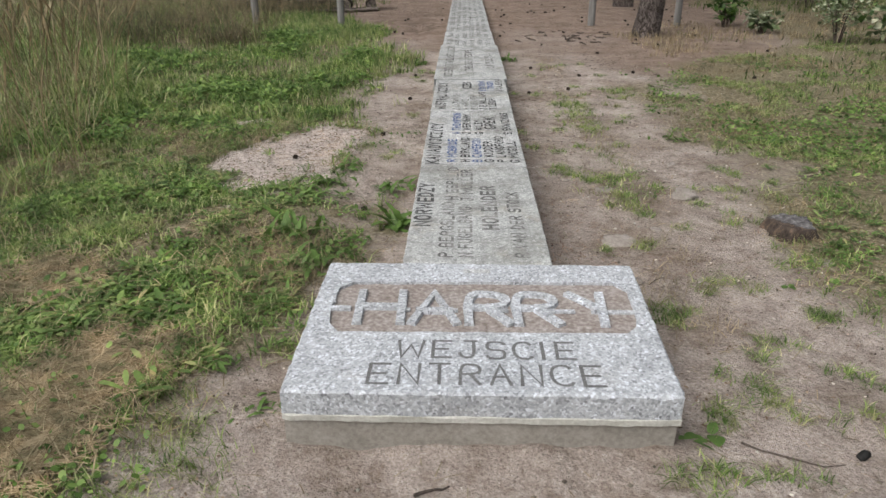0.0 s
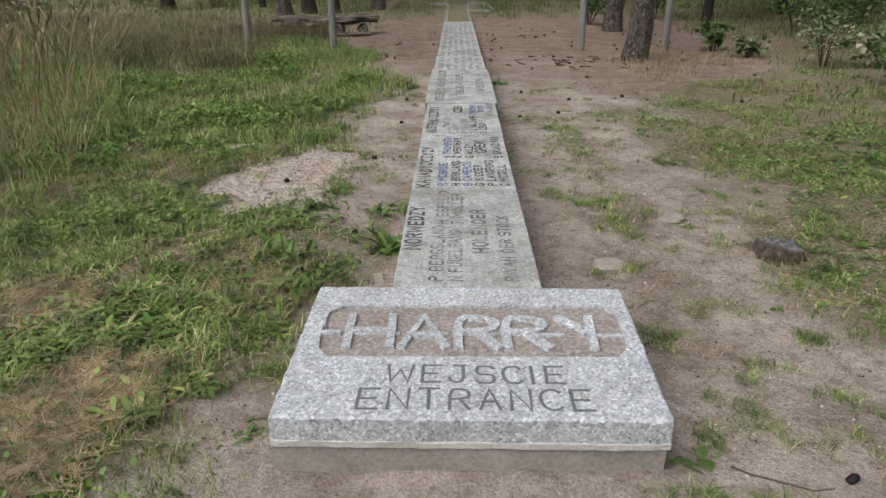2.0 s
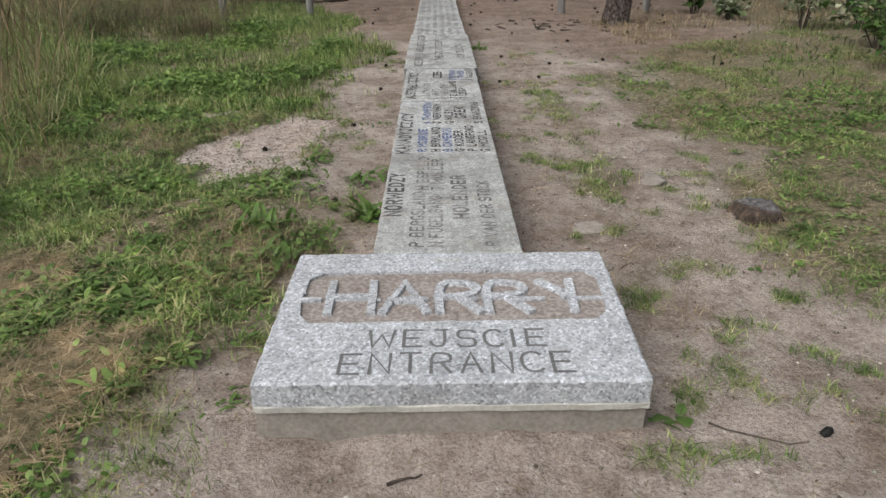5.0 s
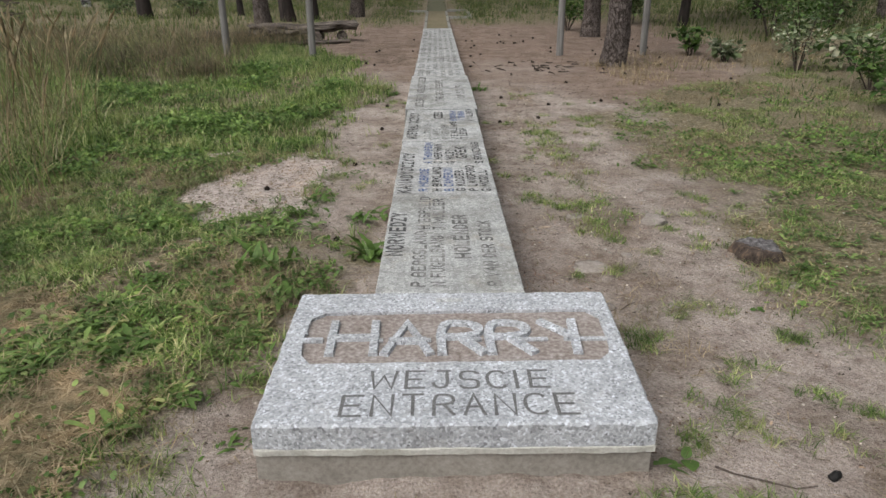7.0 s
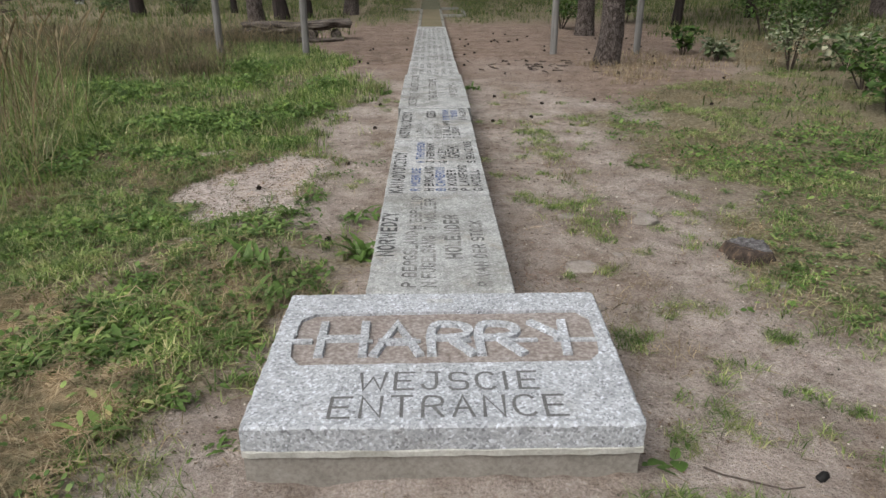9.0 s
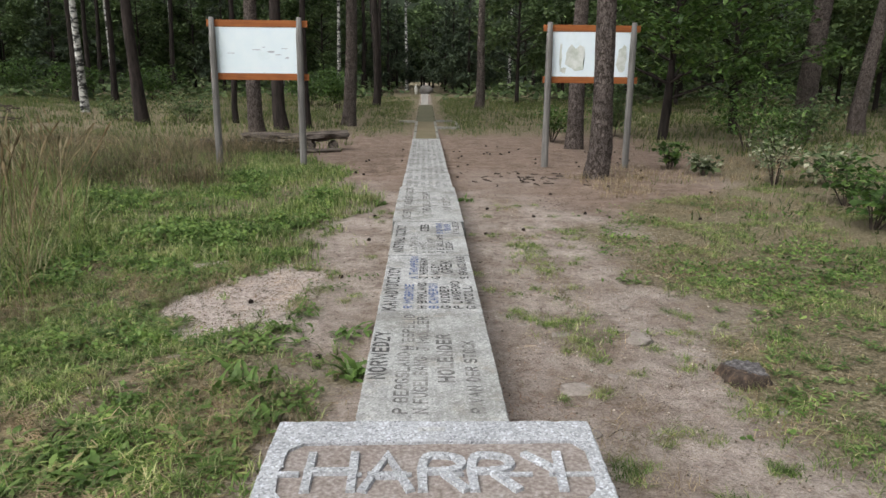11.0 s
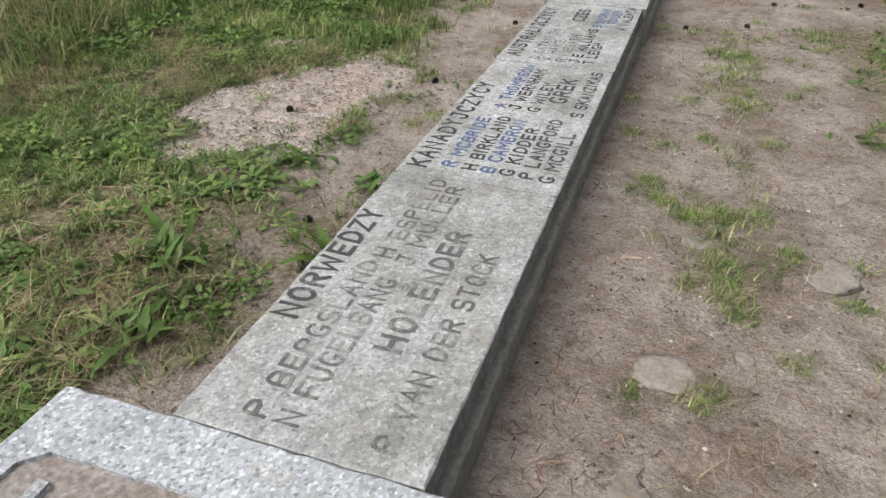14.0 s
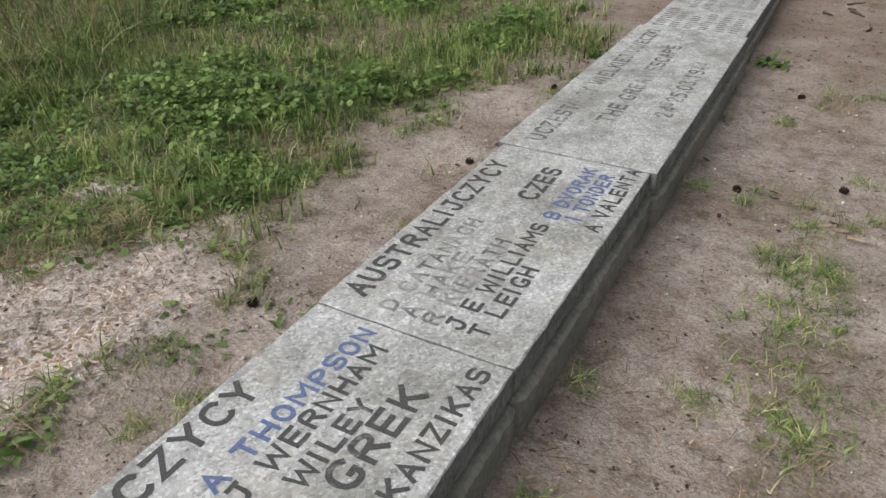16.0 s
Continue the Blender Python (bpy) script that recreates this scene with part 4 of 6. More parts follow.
def leaf_cloud(name, centres, radii, count, size, mat, seed, droop=0.2, long=1.5):
    """Many small folded leaves round a few clump centres."""
    rng = np.random.RandomState(seed)
    centres, radii = np.array(centres, float), np.array(radii, float)
    pick = rng.choice(len(centres), count, p=radii ** 2 / (radii ** 2).sum())
    d = rng.normal(size=(count, 3))
    d /= np.linalg.norm(d, axis=1)[:, None]
    p = centres[pick] + d * (radii[pick] * rng.uniform(0.25, 1.0, count) ** 0.6)[:, None] * np.array([1, 1, 0.62])
    a = rng.uniform(0, 6.283, count)
    tilt = rng.normal(-droop, 0.45, count)
    s = size * rng.uniform(0.55, 1.3, count)
    f = np.stack([np.cos(a) * np.cos(tilt), np.sin(a) * np.cos(tilt), np.sin(tilt)], 1)
    side = np.stack([-np.sin(a), np.cos(a), rng.normal(0, 0.35, count)], 1)
    up = np.cross(f, side)
    w = (s / long * 0.5)[:, None]
    base, tip = p, p + f * s[:, None]
    mid = p + f * (s * 0.45)[:, None]
    l, r = mid + side * w + up * w * 0.35, mid - side * w + up * w * 0.35
    verts = np.stack([base, r, tip, l], 1).reshape(-1, 3)
    k = np.arange(count)[:, None] * 4
    tris = np.concatenate([k + np.array([0, 1, 2]), k + np.array([0, 2, 3])])
    return tri_mesh(name, verts, tris, mat)


def pine(name_label, r, height, lean, seed, mat, sides=18, crown_from=0.55, crown_leaves=2600, flare=1.16):
    t = tagged(new("pine_tree"), name_label, "tree")
    rng = random.Random(seed)
    path = [((0, 0, -0.2), r * flare * 1.1), ((0, 0, 0.05), r * flare)]
    for k in range(1, 15):
        f = k / 14
        z = height * f ** 1.3
        path.append(((lean[0] * z + 0.05 * math.sin(z * 0.7 + seed), lean[1] * z + 0.05 * math.cos(z * 0.6 + seed), z), r * (1.12 if z < 0.5 else 1.0) * (1 - 0.75 * f)))
    part("trunk", tube(bmesh.new(), path, sides, 0.16, seed), mat, t, "", True)
    cents, rads = [], []
    for k in range(9):
        z = height * (crown_from + (1 - crown_from) * (k + 0.5) / 9)
        a = rng.uniform(0, 6.28)
        reach = rng.uniform(1.0, 2.3) * (1.25 - 0.8 * (k / 9))
        c = (lean[0] * z + reach * math.cos(a), lean[1] * z + reach * math.sin(a), z + 0.3)
        part("limb", tube(bmesh.new(), [((lean[0] * z, lean[1] * z, z - 0.2), 0.05), ((lean[0] * z + 0.5 * reach * math.cos(a), lean[1] * z + 0.5 * reach * math.sin(a), z + 0.1), 0.035), (c, 0.012)], 6), mat, t)
        cents.append(c)
        rads.append(rng.uniform(0.9, 1.5))
    child("crown", leaf_cloud("crown", cents, rads, crown_leaves, 0.34, SPRUCE, seed, 0.0, 3.5), t)
    return t


def broadleaf(kind, label, r, height, base, crown, seed, bark, leaf_mat, leaves, leaf_size, lean=(0, 0), clumps=16):
    """A tapered trunk, limbs to each clump, and a crown of small leaves. crown: radius, bottom and top."""
    t = tagged(new(kind), label, "tree")
    rng = random.Random(seed)
    path = [((lean[0] * z, lean[1] * z, z), r * (1.25 if z < 0.1 else 1) * (1 - 0.8 * f)) for f in (0, 0.03, 0.1, 0.2, 0.35, 0.5, 0.65, 0.8, 0.92, 1.0) for z in [(-0.15 if f == 0 else height * f)]]
    part("trunk", tube(bmesh.new(), path, 12, 0.12, seed), bark, t, "", True)
    cents, rads = [], []
    for k in range(clumps):
        f = (k + rng.random()) / clumps
        z = crown[1] + (crown[2] - crown[1]) * f
        a = k * 2.4 + rng.uniform(-0.4, 0.4)
        reach = crown[0] * math.sqrt(max(0.08, 1 - (2 * f - 0.7) ** 2 * 0.45)) * rng.uniform(0.45, 1.0)
        zt = min(z - 0.35 * reach, height * 0.95)
        p0 = (lean[0] * zt, lean[1] * zt, zt)
        c = (lean[0] * z + reach * math.cos(a), lean[1] * z + reach * math.sin(a), z)
        half = [(p0[i] + c[i]) / 2 for i in range(3)]
        half[2] += 0.06
        part("limb", tube(bmesh.new(), [(p0, r * 0.32), (half, r * 0.2), (c, r * 0.06)], 5), bark, t)
        cents.append(c)
        rads.append(crown[0] * rng.uniform(0.2, 0.36))
    child("crown", leaf_cloud("crown", cents, rads, leaves, leaf_size, leaf_mat, seed), t)
    return t


def plant(ob, x, y, turn=0.0, scale=1.0):
    ob.matrix_basis = pose(x, y, float(ground_z(x, y)), 0, 0, turn)
    return ob


front_pine = plant(pine("tall pine with furrowed grey-brown bark beside the notice board", 0.175, 15, (0.012, 0.0), 2, BARK, 26), 2.72, 11.85)
back_pine = plant(pine("tall pine with furrowed bark behind the notice board", 0.19, 16, (0.02, 0.0), 3, BARK, 22), 3.25, 16.2)
PINES = [
    # x, y, radius, lean, dark bark
    (-8.4, 22.1, 0.19, (-0.04, 0.0), True), (-4.1, 18.1, 0.19, (0.0, 0.0), False), (-4.0, 20.6, 0.185, (-0.025, 0), True), (-5.8, 22.7, 0.09, (0.0, 0), True),
    (-2.32, 22.2, 0.205, (0.035, 0.0), False), (-2.26, 34, 0.18, (0.0, 0.0), True), (2.32, 31.9, 0.20, (0.02, 0.0), False), (-3.35, 21.0, 0.11, (0.0, 0.0), True),
    (10.8, 20.9, 0.30, (0.045, 0.0), False), (11.5, 19.5, 0.21, (0.085, 0.0), False),
]
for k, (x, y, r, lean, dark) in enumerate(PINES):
    # crowns stand above the view, their leaves thickened to shade what is below
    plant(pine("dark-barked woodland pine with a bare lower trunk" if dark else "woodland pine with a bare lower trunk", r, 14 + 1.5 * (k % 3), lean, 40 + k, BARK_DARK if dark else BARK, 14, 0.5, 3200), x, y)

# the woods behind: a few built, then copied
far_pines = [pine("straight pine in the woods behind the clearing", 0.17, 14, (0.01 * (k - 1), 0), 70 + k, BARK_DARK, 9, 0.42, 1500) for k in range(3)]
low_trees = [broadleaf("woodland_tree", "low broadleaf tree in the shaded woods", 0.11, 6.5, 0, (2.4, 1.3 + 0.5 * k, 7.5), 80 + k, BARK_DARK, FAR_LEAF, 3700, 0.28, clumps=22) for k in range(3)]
spruces = []
for k in range(2):
    sp = tagged(new("spruce_tree"), "dark young conifer with drooping branches", "tree")
    part("trunk", tube(bmesh.new(), [((0, 0, -0.1), 0.12), ((0, 0, 3), 0.08), ((0, 0, 7.5), 0.02)], 8), BARK_DARK, sp)
    cents, rads = [], []
    rng = random.Random(90 + k)
    for j in range(26):
        f = j / 26
        a, reach = j * 2.4, 1.9 * (1 - f) * rng.uniform(0.7, 1.1)
        c = (reach * math.cos(a), reach * math.sin(a), 0.9 + 6.6 * f)
        part("limb", tube(bmesh.new(), [((0, 0, c[2] + 0.2), 0.03), (c, 0.008)], 4), BARK_DARK, sp)
        cents.append(c)
        rads.append(0.65 * (1.15 - f))
    child("crown", leaf_cloud("crown", cents, rads, 3300, 0.32, SPRUCE, 95 + k, 0.35, 2.6), sp)
    spruces.append(sp)
birch_a = broadleaf("birch_tree", "slender birch with white and black bark", 0.145, 13, 0, (1.8, 6.5, 13), 110, BIRCH, FAR_LEAF, 2400, 0.2, (-0.02, 0))
plant(birch_a, -12.2, 26.8)
for x, y in ((-19.6, 47), (-15.5, 46), (-9.2, 48), (-5.6, 48), (-1.5, 60), (9.2, 55), (6.6, 58)):
    b = copy_thing(birch_a, pose(x, y, float(ground_z(x, y)), 0, 0, 37 * x))

rng = random.Random(12)
placed = []


def spot(x0, x1, y0, y1, gap, lane):
    for _ in range(60):
        x, y = rng.uniform(x0, x1), rng.uniform(y0, y1)
        if abs(x) > lane + 0.012 * (y - 30) and all(math.hypot(x - a, y - b) > gap for a, b in placed):
            placed.append((x, y))
            return x, y
    return None


def scatter(sources, count, x0, x1, y0, y1, gap, lane):
    used = set()
    for k in range(count):
        at = spot(x0, x1, y0, y1, gap, lane)
        if not at:
            continue
        src = sources[k % len(sources)]
        m = pose(at[0], at[1], float(ground_z(*at)), 0, 0, rng.uniform(0, 360))
        if src not in used and src.matrix_basis.translation.length < 1e-6:
            src.matrix_basis = m
            used.add(src)
        else:
            copy_thing(src, m)


scatter(low_trees, 28, -36, -4, 50, 64, 3.2, 2.4)
scatter(low_trees, 26, 3, 34, 36, 58, 3.0, 3.0)
scatter(spruces, 22, -36, 36, 48, 66, 3.4, 1.2)
scatter(far_pines, 44, -40, 40, 40, 75, 2.4, 1.6)
scatter(low_trees, 6, 10, 26, 26, 36, 3.0, 6)
scatter(low_trees, 22, -44, 44, 64, 80, 3.2, -1)
scatter(spruces, 10, -8, 8, 66, 84, 2.6, -1)
scatter(far_pines, 8, -30, -13, 24, 42, 4, 8)

oak = broadleaf("oak_tree", "young oak with spreading leafy low branches", 0.13, 4.2, 0, (2.3, 1.55, 5.0), 130, BARK_DARK, OAK, 3600, 0.17, (0.05, 0), 26)
plant(oak, 5.9, 18.3)
oak2 = copy_thing(oak, pose(8.6, 20.5, float(ground_z(8.6, 20.5)), 0, 0, 140))


# ---- shrubs ----
def shrub(label, width, height, leaves, leaf_size, mat, seed, stems=7):
    s = tagged(new("shrub"), label, "shrub")
    r = random.Random(seed)
    cents, rads = [], []
    for k in range(stems):
        a = k * 2.4 + r.uniform(-0.3, 0.3)
        reach = width / 2 * r.uniform(0.25, 0.9)
        h = height * r.uniform(0.55, 0.95)
        tip = (reach * math.cos(a), reach * math.sin(a), h)
        part("stem", tube(bmesh.new(), [((0.03 * math.cos(a), 0.03 * math.sin(a), -0.03), 0.012), ((reach * 0.4 * math.cos(a), reach * 0.4 * math.sin(a), h * 0.5), 0.008), (tip, 0.003)], 5), TWIG, s)
        cents += [tip, (reach * 0.6 * math.cos(a), reach * 0.6 * math.sin(a), h * 0.62)]
        rads += [0.26 * width * r.uniform(0.7, 1.2), 0.22 * width]
    child("leaves", leaf_cloud("leaves", cents, rads, leaves, leaf_size, mat, seed, 0.15, 1.5), s)
    return s


for x, y, w, h, n_leaf, size, mat, k, label in (
        (4.28, 12.95, 0.5, 0.50, 150, 0.13, OAK, 1, "small oak seedling with broad green leaves"),
        (4.62, 12.2, 0.55, 0.38, 170, 0.12, GREY_LEAF, 2, "low grey-green leafy shrub"),
        (5.31, 11.2, 1.1, 0.85, 420, 0.075, GREY_LEAF, 3, "shrub with pale grey-green leaves and seed heads"),
        (6.3, 13.2, 1.7, 1.1, 750, 0.085, OAK, 4, "bushy green shrub at the wood's edge"),
        (6.9, 15.8, 2.0, 1.5, 1200, 0.09, OAK, 5, "bushy green shrub at the wood's edge"),
        (6.2, 11.2, 1.1, 0.6, 330, 0.12, GREY_LEAF, 6, "low shrub with broad pale leaves"),
        (5.0, 8.2, 1.3, 0.65, 330, 0.12, OAK, 7, "hazel-like shrub with large bright leaves"),
        (5.5, 9.6, 1.2, 0.6, 280, 0.11, OAK, 17, "leafy green shrub beside the needle litter"),
        (3.0, 17.6, 1.1, 0.85, 520, 0.10, OAK, 8, "green shrub behind the notice board"),
        (4.9, 19.2, 1.6, 1.1, 900, 0.10, FAR_LEAF, 9, "dark green shrub in the shade"),
        (-7.2, 22.6, 1.5, 0.9, 700, 0.10, FAR_LEAF, 10, "dark green shrub in the long grass"),
        (-9.6, 23.4, 1.2, 0.7, 500, 0.10, FAR_LEAF, 11, "dark green shrub in the long grass"),
        (-3.6, 30.5, 2.6, 1.8, 1700, 0.14, OAK, 12, "bright green undergrowth by the pines"),
        (-5.2, 33.5, 2.8, 1.6, 1500, 0.14, OAK, 13, "bright green undergrowth by the pines"),
        (-13.5, 37, 3.0, 1.5, 1500, 0.16, OAK, 14, "light green saplings at the wood's edge"),
        (-17.5, 38, 3.0, 1.7, 1500, 0.16, OAK, 15, "light green saplings at the wood's edge"),
        (-22, 40, 3.2, 1.8, 1500, 0.16, OAK, 16, "light green saplings at the wood's edge"),
        (9.0, 17.3, 1.8, 1.0, 900, 0.11, FAR_LEAF, 18, "dark green shrub in the shade"),
        (12.5, 17.8, 1.8, 1.1, 900, 0.11, FAR_LEAF, 19, "dark green shrub in the shade")):
    plant(shrub(label, w, h, n_leaf, size, mat, 200 + k), x, y, 40 * k)


# ---- log bench ----
def log(name, length, r0, r1, mat, seed, parent=None, half=False):
    bm = tube(bmesh.new(), [((-length / 2 + length * f, 0.015 * math.sin(5 * f + seed), 0.012 * math.sin(7 * f + seed)), r0 + (r1 - r0) * f) for f in [k / 9 for k in range(10)]], 12, 0.14, seed)
    if half:
        for v in bm.verts:
            v.co.z = min(v.co.z, 0.25 * r0) + 0.06 * v.co.z
    bmesh.ops.holes_fill(bm, edges=[e for e in bm.edges if e.is_boundary])
    me = bpy.data.meshes.new(name)
    bm.to_mesh(me)
    bm.free()
    me.materials.append(mat)
    return me


bench = tagged(new("log_bench"), "rough split-log bench on short log supports, dark and weathered", "bench")
bz = float(ground_z(-2.7, 15.5))
bench.matrix_basis = pose(-2.72, 15.5, bz, 0, 0, 3)


def split_log(length, r0, r1, seed):
    """Half a log, flat side up, cracked along its length and broken off at the ends."""
    bm = bmesh.new()
    rings, cols = [], 20
    for k in range(31):
        f = k / 30
        r = r0 + (r1 - r0) * f
        ring_k = []
        for j in range(cols):
            a = 2 * math.pi * j / cols
            q = r * (1 + 0.38 * noise.noise((f * 9 + seed, 2 * math.cos(a), 2 * math.sin(a))) + 0.10 * noise.noise((f * 3 + seed, 9 * math.cos(a), 9 * math.sin(a))))
            yy, zz = 1.45 * q * math.cos(a), q * math.sin(a)
            if zz > 0.2 * r:
                zz = 0.2 * r + 0.12 * (zz - 0.2 * r) + 0.022 * noise.noise((f * 5, yy * 26, seed))
            ragged = 0.10 * noise.noise((seed, yy * 9, zz * 9)) if k in (0, 30) else 0
            ring_k.append(bm.verts.new((length * (f - 0.5) + ragged, yy, zz + 0.10 * max(0, f - 0.45) + 0.02 * noise.noise((f * 3, seed, 0)))))
        rings.append(ring_k)
    for a, b in zip(rings, rings[1:]):
        for j in range(cols):
            bm.faces.new((a[j], b[j], b[(j + 1) % cols], a[(j + 1) % cols]))
    bm.faces.new(rings[0])
    bm.faces.new(list(reversed(rings[-1])))
    bmesh.ops.recalc_face_normals(bm, faces=bm.faces)
    me = bpy.data.meshes.new("seat")
    bm.to_mesh(me)
    bm.free()
    me.materials.append(OLD_WOOD)
    return me


child("seat", split_log(2.15, 0.13, 0.12, 1.0), bench, pose(0, 0, 0.30, 6))
child("seat", split_log(1.35, 0.09, 0.08, 2.3), bench, pose(-0.38, -0.1, 0.20, 0, 2, 3))
for x in (-0.75, 0.30, 0.78):
    child("support", log("support", 0.42, 0.095, 0.105, OLD_WOOD, 3 + x), bench, pose(x, 0.02, 0.095, 0, 0, 86 + 9 * x))
for x, y, ln, r, t in ((-4.35, 15.9, 0.9, 0.10, 8), (-3.0, 14.9, 1.6, 0.045, -4), (-2.2, 15.1, 0.9, 0.05, 6)):
    lg = tagged(new("fallen_log", log("fallen_log", ln, r, r * 0.8, OLD_WOOD, ln)), "short dead log lying in the grass", "log")
    rest(lg, x, y, r * 0.8, t)

# brush pile at the edge of the long grass
pile = tagged(new("brush_pile"), "tangled pile of dead grey-brown branches", "branches")
r = random.Random(8)
pile.matrix_basis = pose(-12.9, 21.3, float(ground_z(-12.9, 21.3)))
for k in range(46):
    a, ln = r.uniform(0, 6.28), r.uniform(0.5, 1.3)
    x, y, z = r.uniform(-1.1, 1.1), r.uniform(-0.5, 0.5), r.uniform(0.02, 0.55)
    dz = r.uniform(-0.25, 0.3)
    part("branch", tube(bmesh.new(), [((x - ln / 2 * math.cos(a), y - ln / 2 * math.sin(a), max(0.0, z - dz / 2)), 0.02), ((x, y, z + 0.05), 0.015), ((x + ln / 2 * math.cos(a), y + ln / 2 * math.sin(a), z + dz / 2), 0.006)], 5), TWIG, pile)

# ---- stump, stones, cones, twigs ----
stump = tagged(new("tree_stump"), "low sawn tree stump with cracked grey top", "stump")
rest(stump, 1.73, 4.12, 0.0, 20)
part("body", tube(bmesh.new(), [((0, 0, -0.05), 0.15), ((0, 0, 0.012), 0.135), ((0.004, 0, 0.035), 0.122), ((0.006, 0, 0.052), 0.116)], 36, 0.5, 4), STUMP_SIDE, stump, "broken dark reddish-brown bark", True)
top_bm = bmesh.new()
top_rings = []
for k, f in enumerate((0.0, 0.25, 0.5, 0.75, 0.95, 1.04)):
    top_rings.append([top_bm.verts.new((0.006 + 0.114 * f * q * math.cos(a), 0.114 * f * q * math.sin(a), 0.056 + 0.012 * f * math.cos(a - 1) + 0.010 * noise.noise((9 * f * math.cos(a), 3 * f * math.sin(a), 2)) - (0.016 if k == 5 else 0))) for a in [2 * math.pi * j / 36 for j in range(36)] for q in [1 + 0.5 * noise.noise((3 * math.cos(a) + 4, 3 * math.sin(a), 0.19))]])
for ra, rb in zip(top_rings, top_rings[1:]):
    for j in range(36):
        top_bm.faces.new((ra[j], rb[j], rb[(j + 1) % 36], ra[(j + 1) % 36]))
part("cut_top", top_bm, STUMP, stump, "cracked dark grey sawn face")

for k, (x, y, w, d, h, label) in enumerate((
        (0.85, 4.80, 0.13, 0.10, 0.055, "small pale field stone set in the soil"), (1.31, 4.74, 0.24, 0.22, 0.05, "flat grey stone level with the soil"), (0.80, 4.05, 0.19, 0.20, 0.05, "flat pale stone level with the soil"),
        (1.02, 4.18, 0.07, 0.06, 0.03, "small pale stone in the soil"), (0.62, 5.02, 0.07, 0.05, 0.03, "small sandy stone in the soil"), (1.10, 3.55, 0.09, 0.07, 0.03, "small pale stone in the soil"), (0.74, 3.55, 0.14, 0.12, 0.03, "flat sandy stone in the soil"),
        (1.75, 3.75, 0.13, 0.08, 0.03, "broken flat stone in the soil"), (-0.95, 3.25, 0.08, 0.07, 0.03, "small grey stone in the grass"), (1.42, 5.4, 0.12, 0.05, 0.03, "thin pale stone in the soil"))):
    s = tagged(new("stone", lump("stone", (w, d, h), STONE, 50 + k, 0.32, 3, 0.28)), label, "stone", "stones in the path")
    rest(s, x, y, -h * 0.12, 47 * k)


def cone_mesh():
    bm = bmesh.new()
    for k in range(34):
        f = k / 34
        a, rr = k * 2.4, 0.016 * math.sin(math.pi * (0.12 + 0.8 * f))
        c = Vector((rr * math.cos(a), rr * math.sin(a), 0.042 * f - 0.02))
        o = Vector((math.cos(a), math.sin(a), 0.35))
        s = Vector((-math.sin(a), math.cos(a), 0)) * 0.006
        vs = [bm.verts.new(p) for p in (c * 0.3, c + s - o * 0.002, c + o * 0.008, c - s - o * 0.002)]
        bm.faces.new((vs[0], vs[1], vs[2]))
        bm.faces.new((vs[0], vs[2], vs[3]))
    bmesh.ops.create_icosphere(bm, subdivisions=1, radius=0.011, matrix=Matrix.Diagonal((1, 1, 1.7, 1)))
    me = bpy.data.meshes.new("pine_cone")
    bm.to_mesh(me)
    bm.free()
    me.materials.append(CONE)
    return me


CONE_MESH = cone_mesh()
cones = [(-0.66, 4.47), (-0.66, 1.99), (-0.72, 6.15), (-1.28, 5.42), (0.62, 7.9), (1.05, 8.1), (0.75, 9.3), (1.25, 8.7), (-0.6, 7.6), (-0.62, 8.8), (1.9, 8.9), (-0.66, 9.9)]
r = random.Random(3)
while len(cones) < 56:
    x, y = r.uniform(0.45, 4.2) if r.random() < 0.8 else r.uniform(-1.6, -0.45), r.uniform(8.5, 16.5)
    if r.random() < float(needle_amount(x, y)) + 0.12:
        cones.append((x, y))
for x, y in cones:
    c = tagged(new("pine_cone", CONE_MESH), "dark open pine cone lying on the ground", "pine cone", "fallen pine cones")
    c.matrix_basis = pose(x, y, float(ground_z(x, y)) + 0.012, r.uniform(60, 120), r.uniform(-30, 30), r.uniform(0, 360))


def twig(x, y, length, thick, turn, seed, label="thin dead twig on the bare soil"):
    rr = random.Random(seed)
    pts = []
    for k in range(6):
        f = k / 5
        px, py = (f - 0.5) * length, 0.08 * length * math.sin(4 * f + seed) + rr.uniform(-0.01, 0.01) * length
        wx, wy = x + px * math.cos(turn) - py * math.sin(turn), y + px * math.sin(turn) + py * math.cos(turn)
        pts.append(((wx - x, wy - y, float(ground_z(wx, wy)) + thick * rr.uniform(0.6, 1.6)), thick * (1.1 - 0.6 * f)))
    bm = tube(bmesh.new(), pts, 6)
    me = bpy.data.meshes.new("twig")
    bm.to_mesh(me)
    bm.free()
    me.materials.append(TWIG)
    t = tagged(new("twig", me), label, "twig")
    t.location = (x, y, 0)
    return t


twig(-0.15, 2.10, 0.11, 0.006, 0.5, 1)
twig(0.98, 2.27, 0.30, 0.004, -0.25, 2)
twig(-0.82, 2.92, 0.16, 0.004, 0.7, 3)
twig(-0.47, 3.30, 0.16, 0.004, 0.3, 4, "pale forked twig beside the slab")
r = random.Random(21)
for k in range(30):
    twig(r.gauss(1.45, 0.42), r.gauss(11.7, 0.35), r.uniform(0.05, 0.17), r.uniform(0.007, 0.015), r.uniform(-1.5, 1.5), 30 + k, "dark dead branch on the needle litter")
for k in range(14):
    twig(r.uniform(-1.8, 3.6), r.uniform(2.0, 9.0) if k % 2 else r.uniform(9, 14), r.uniform(0.08, 0.3), 0.003, r.uniform(0, 3.1), 60 + k)

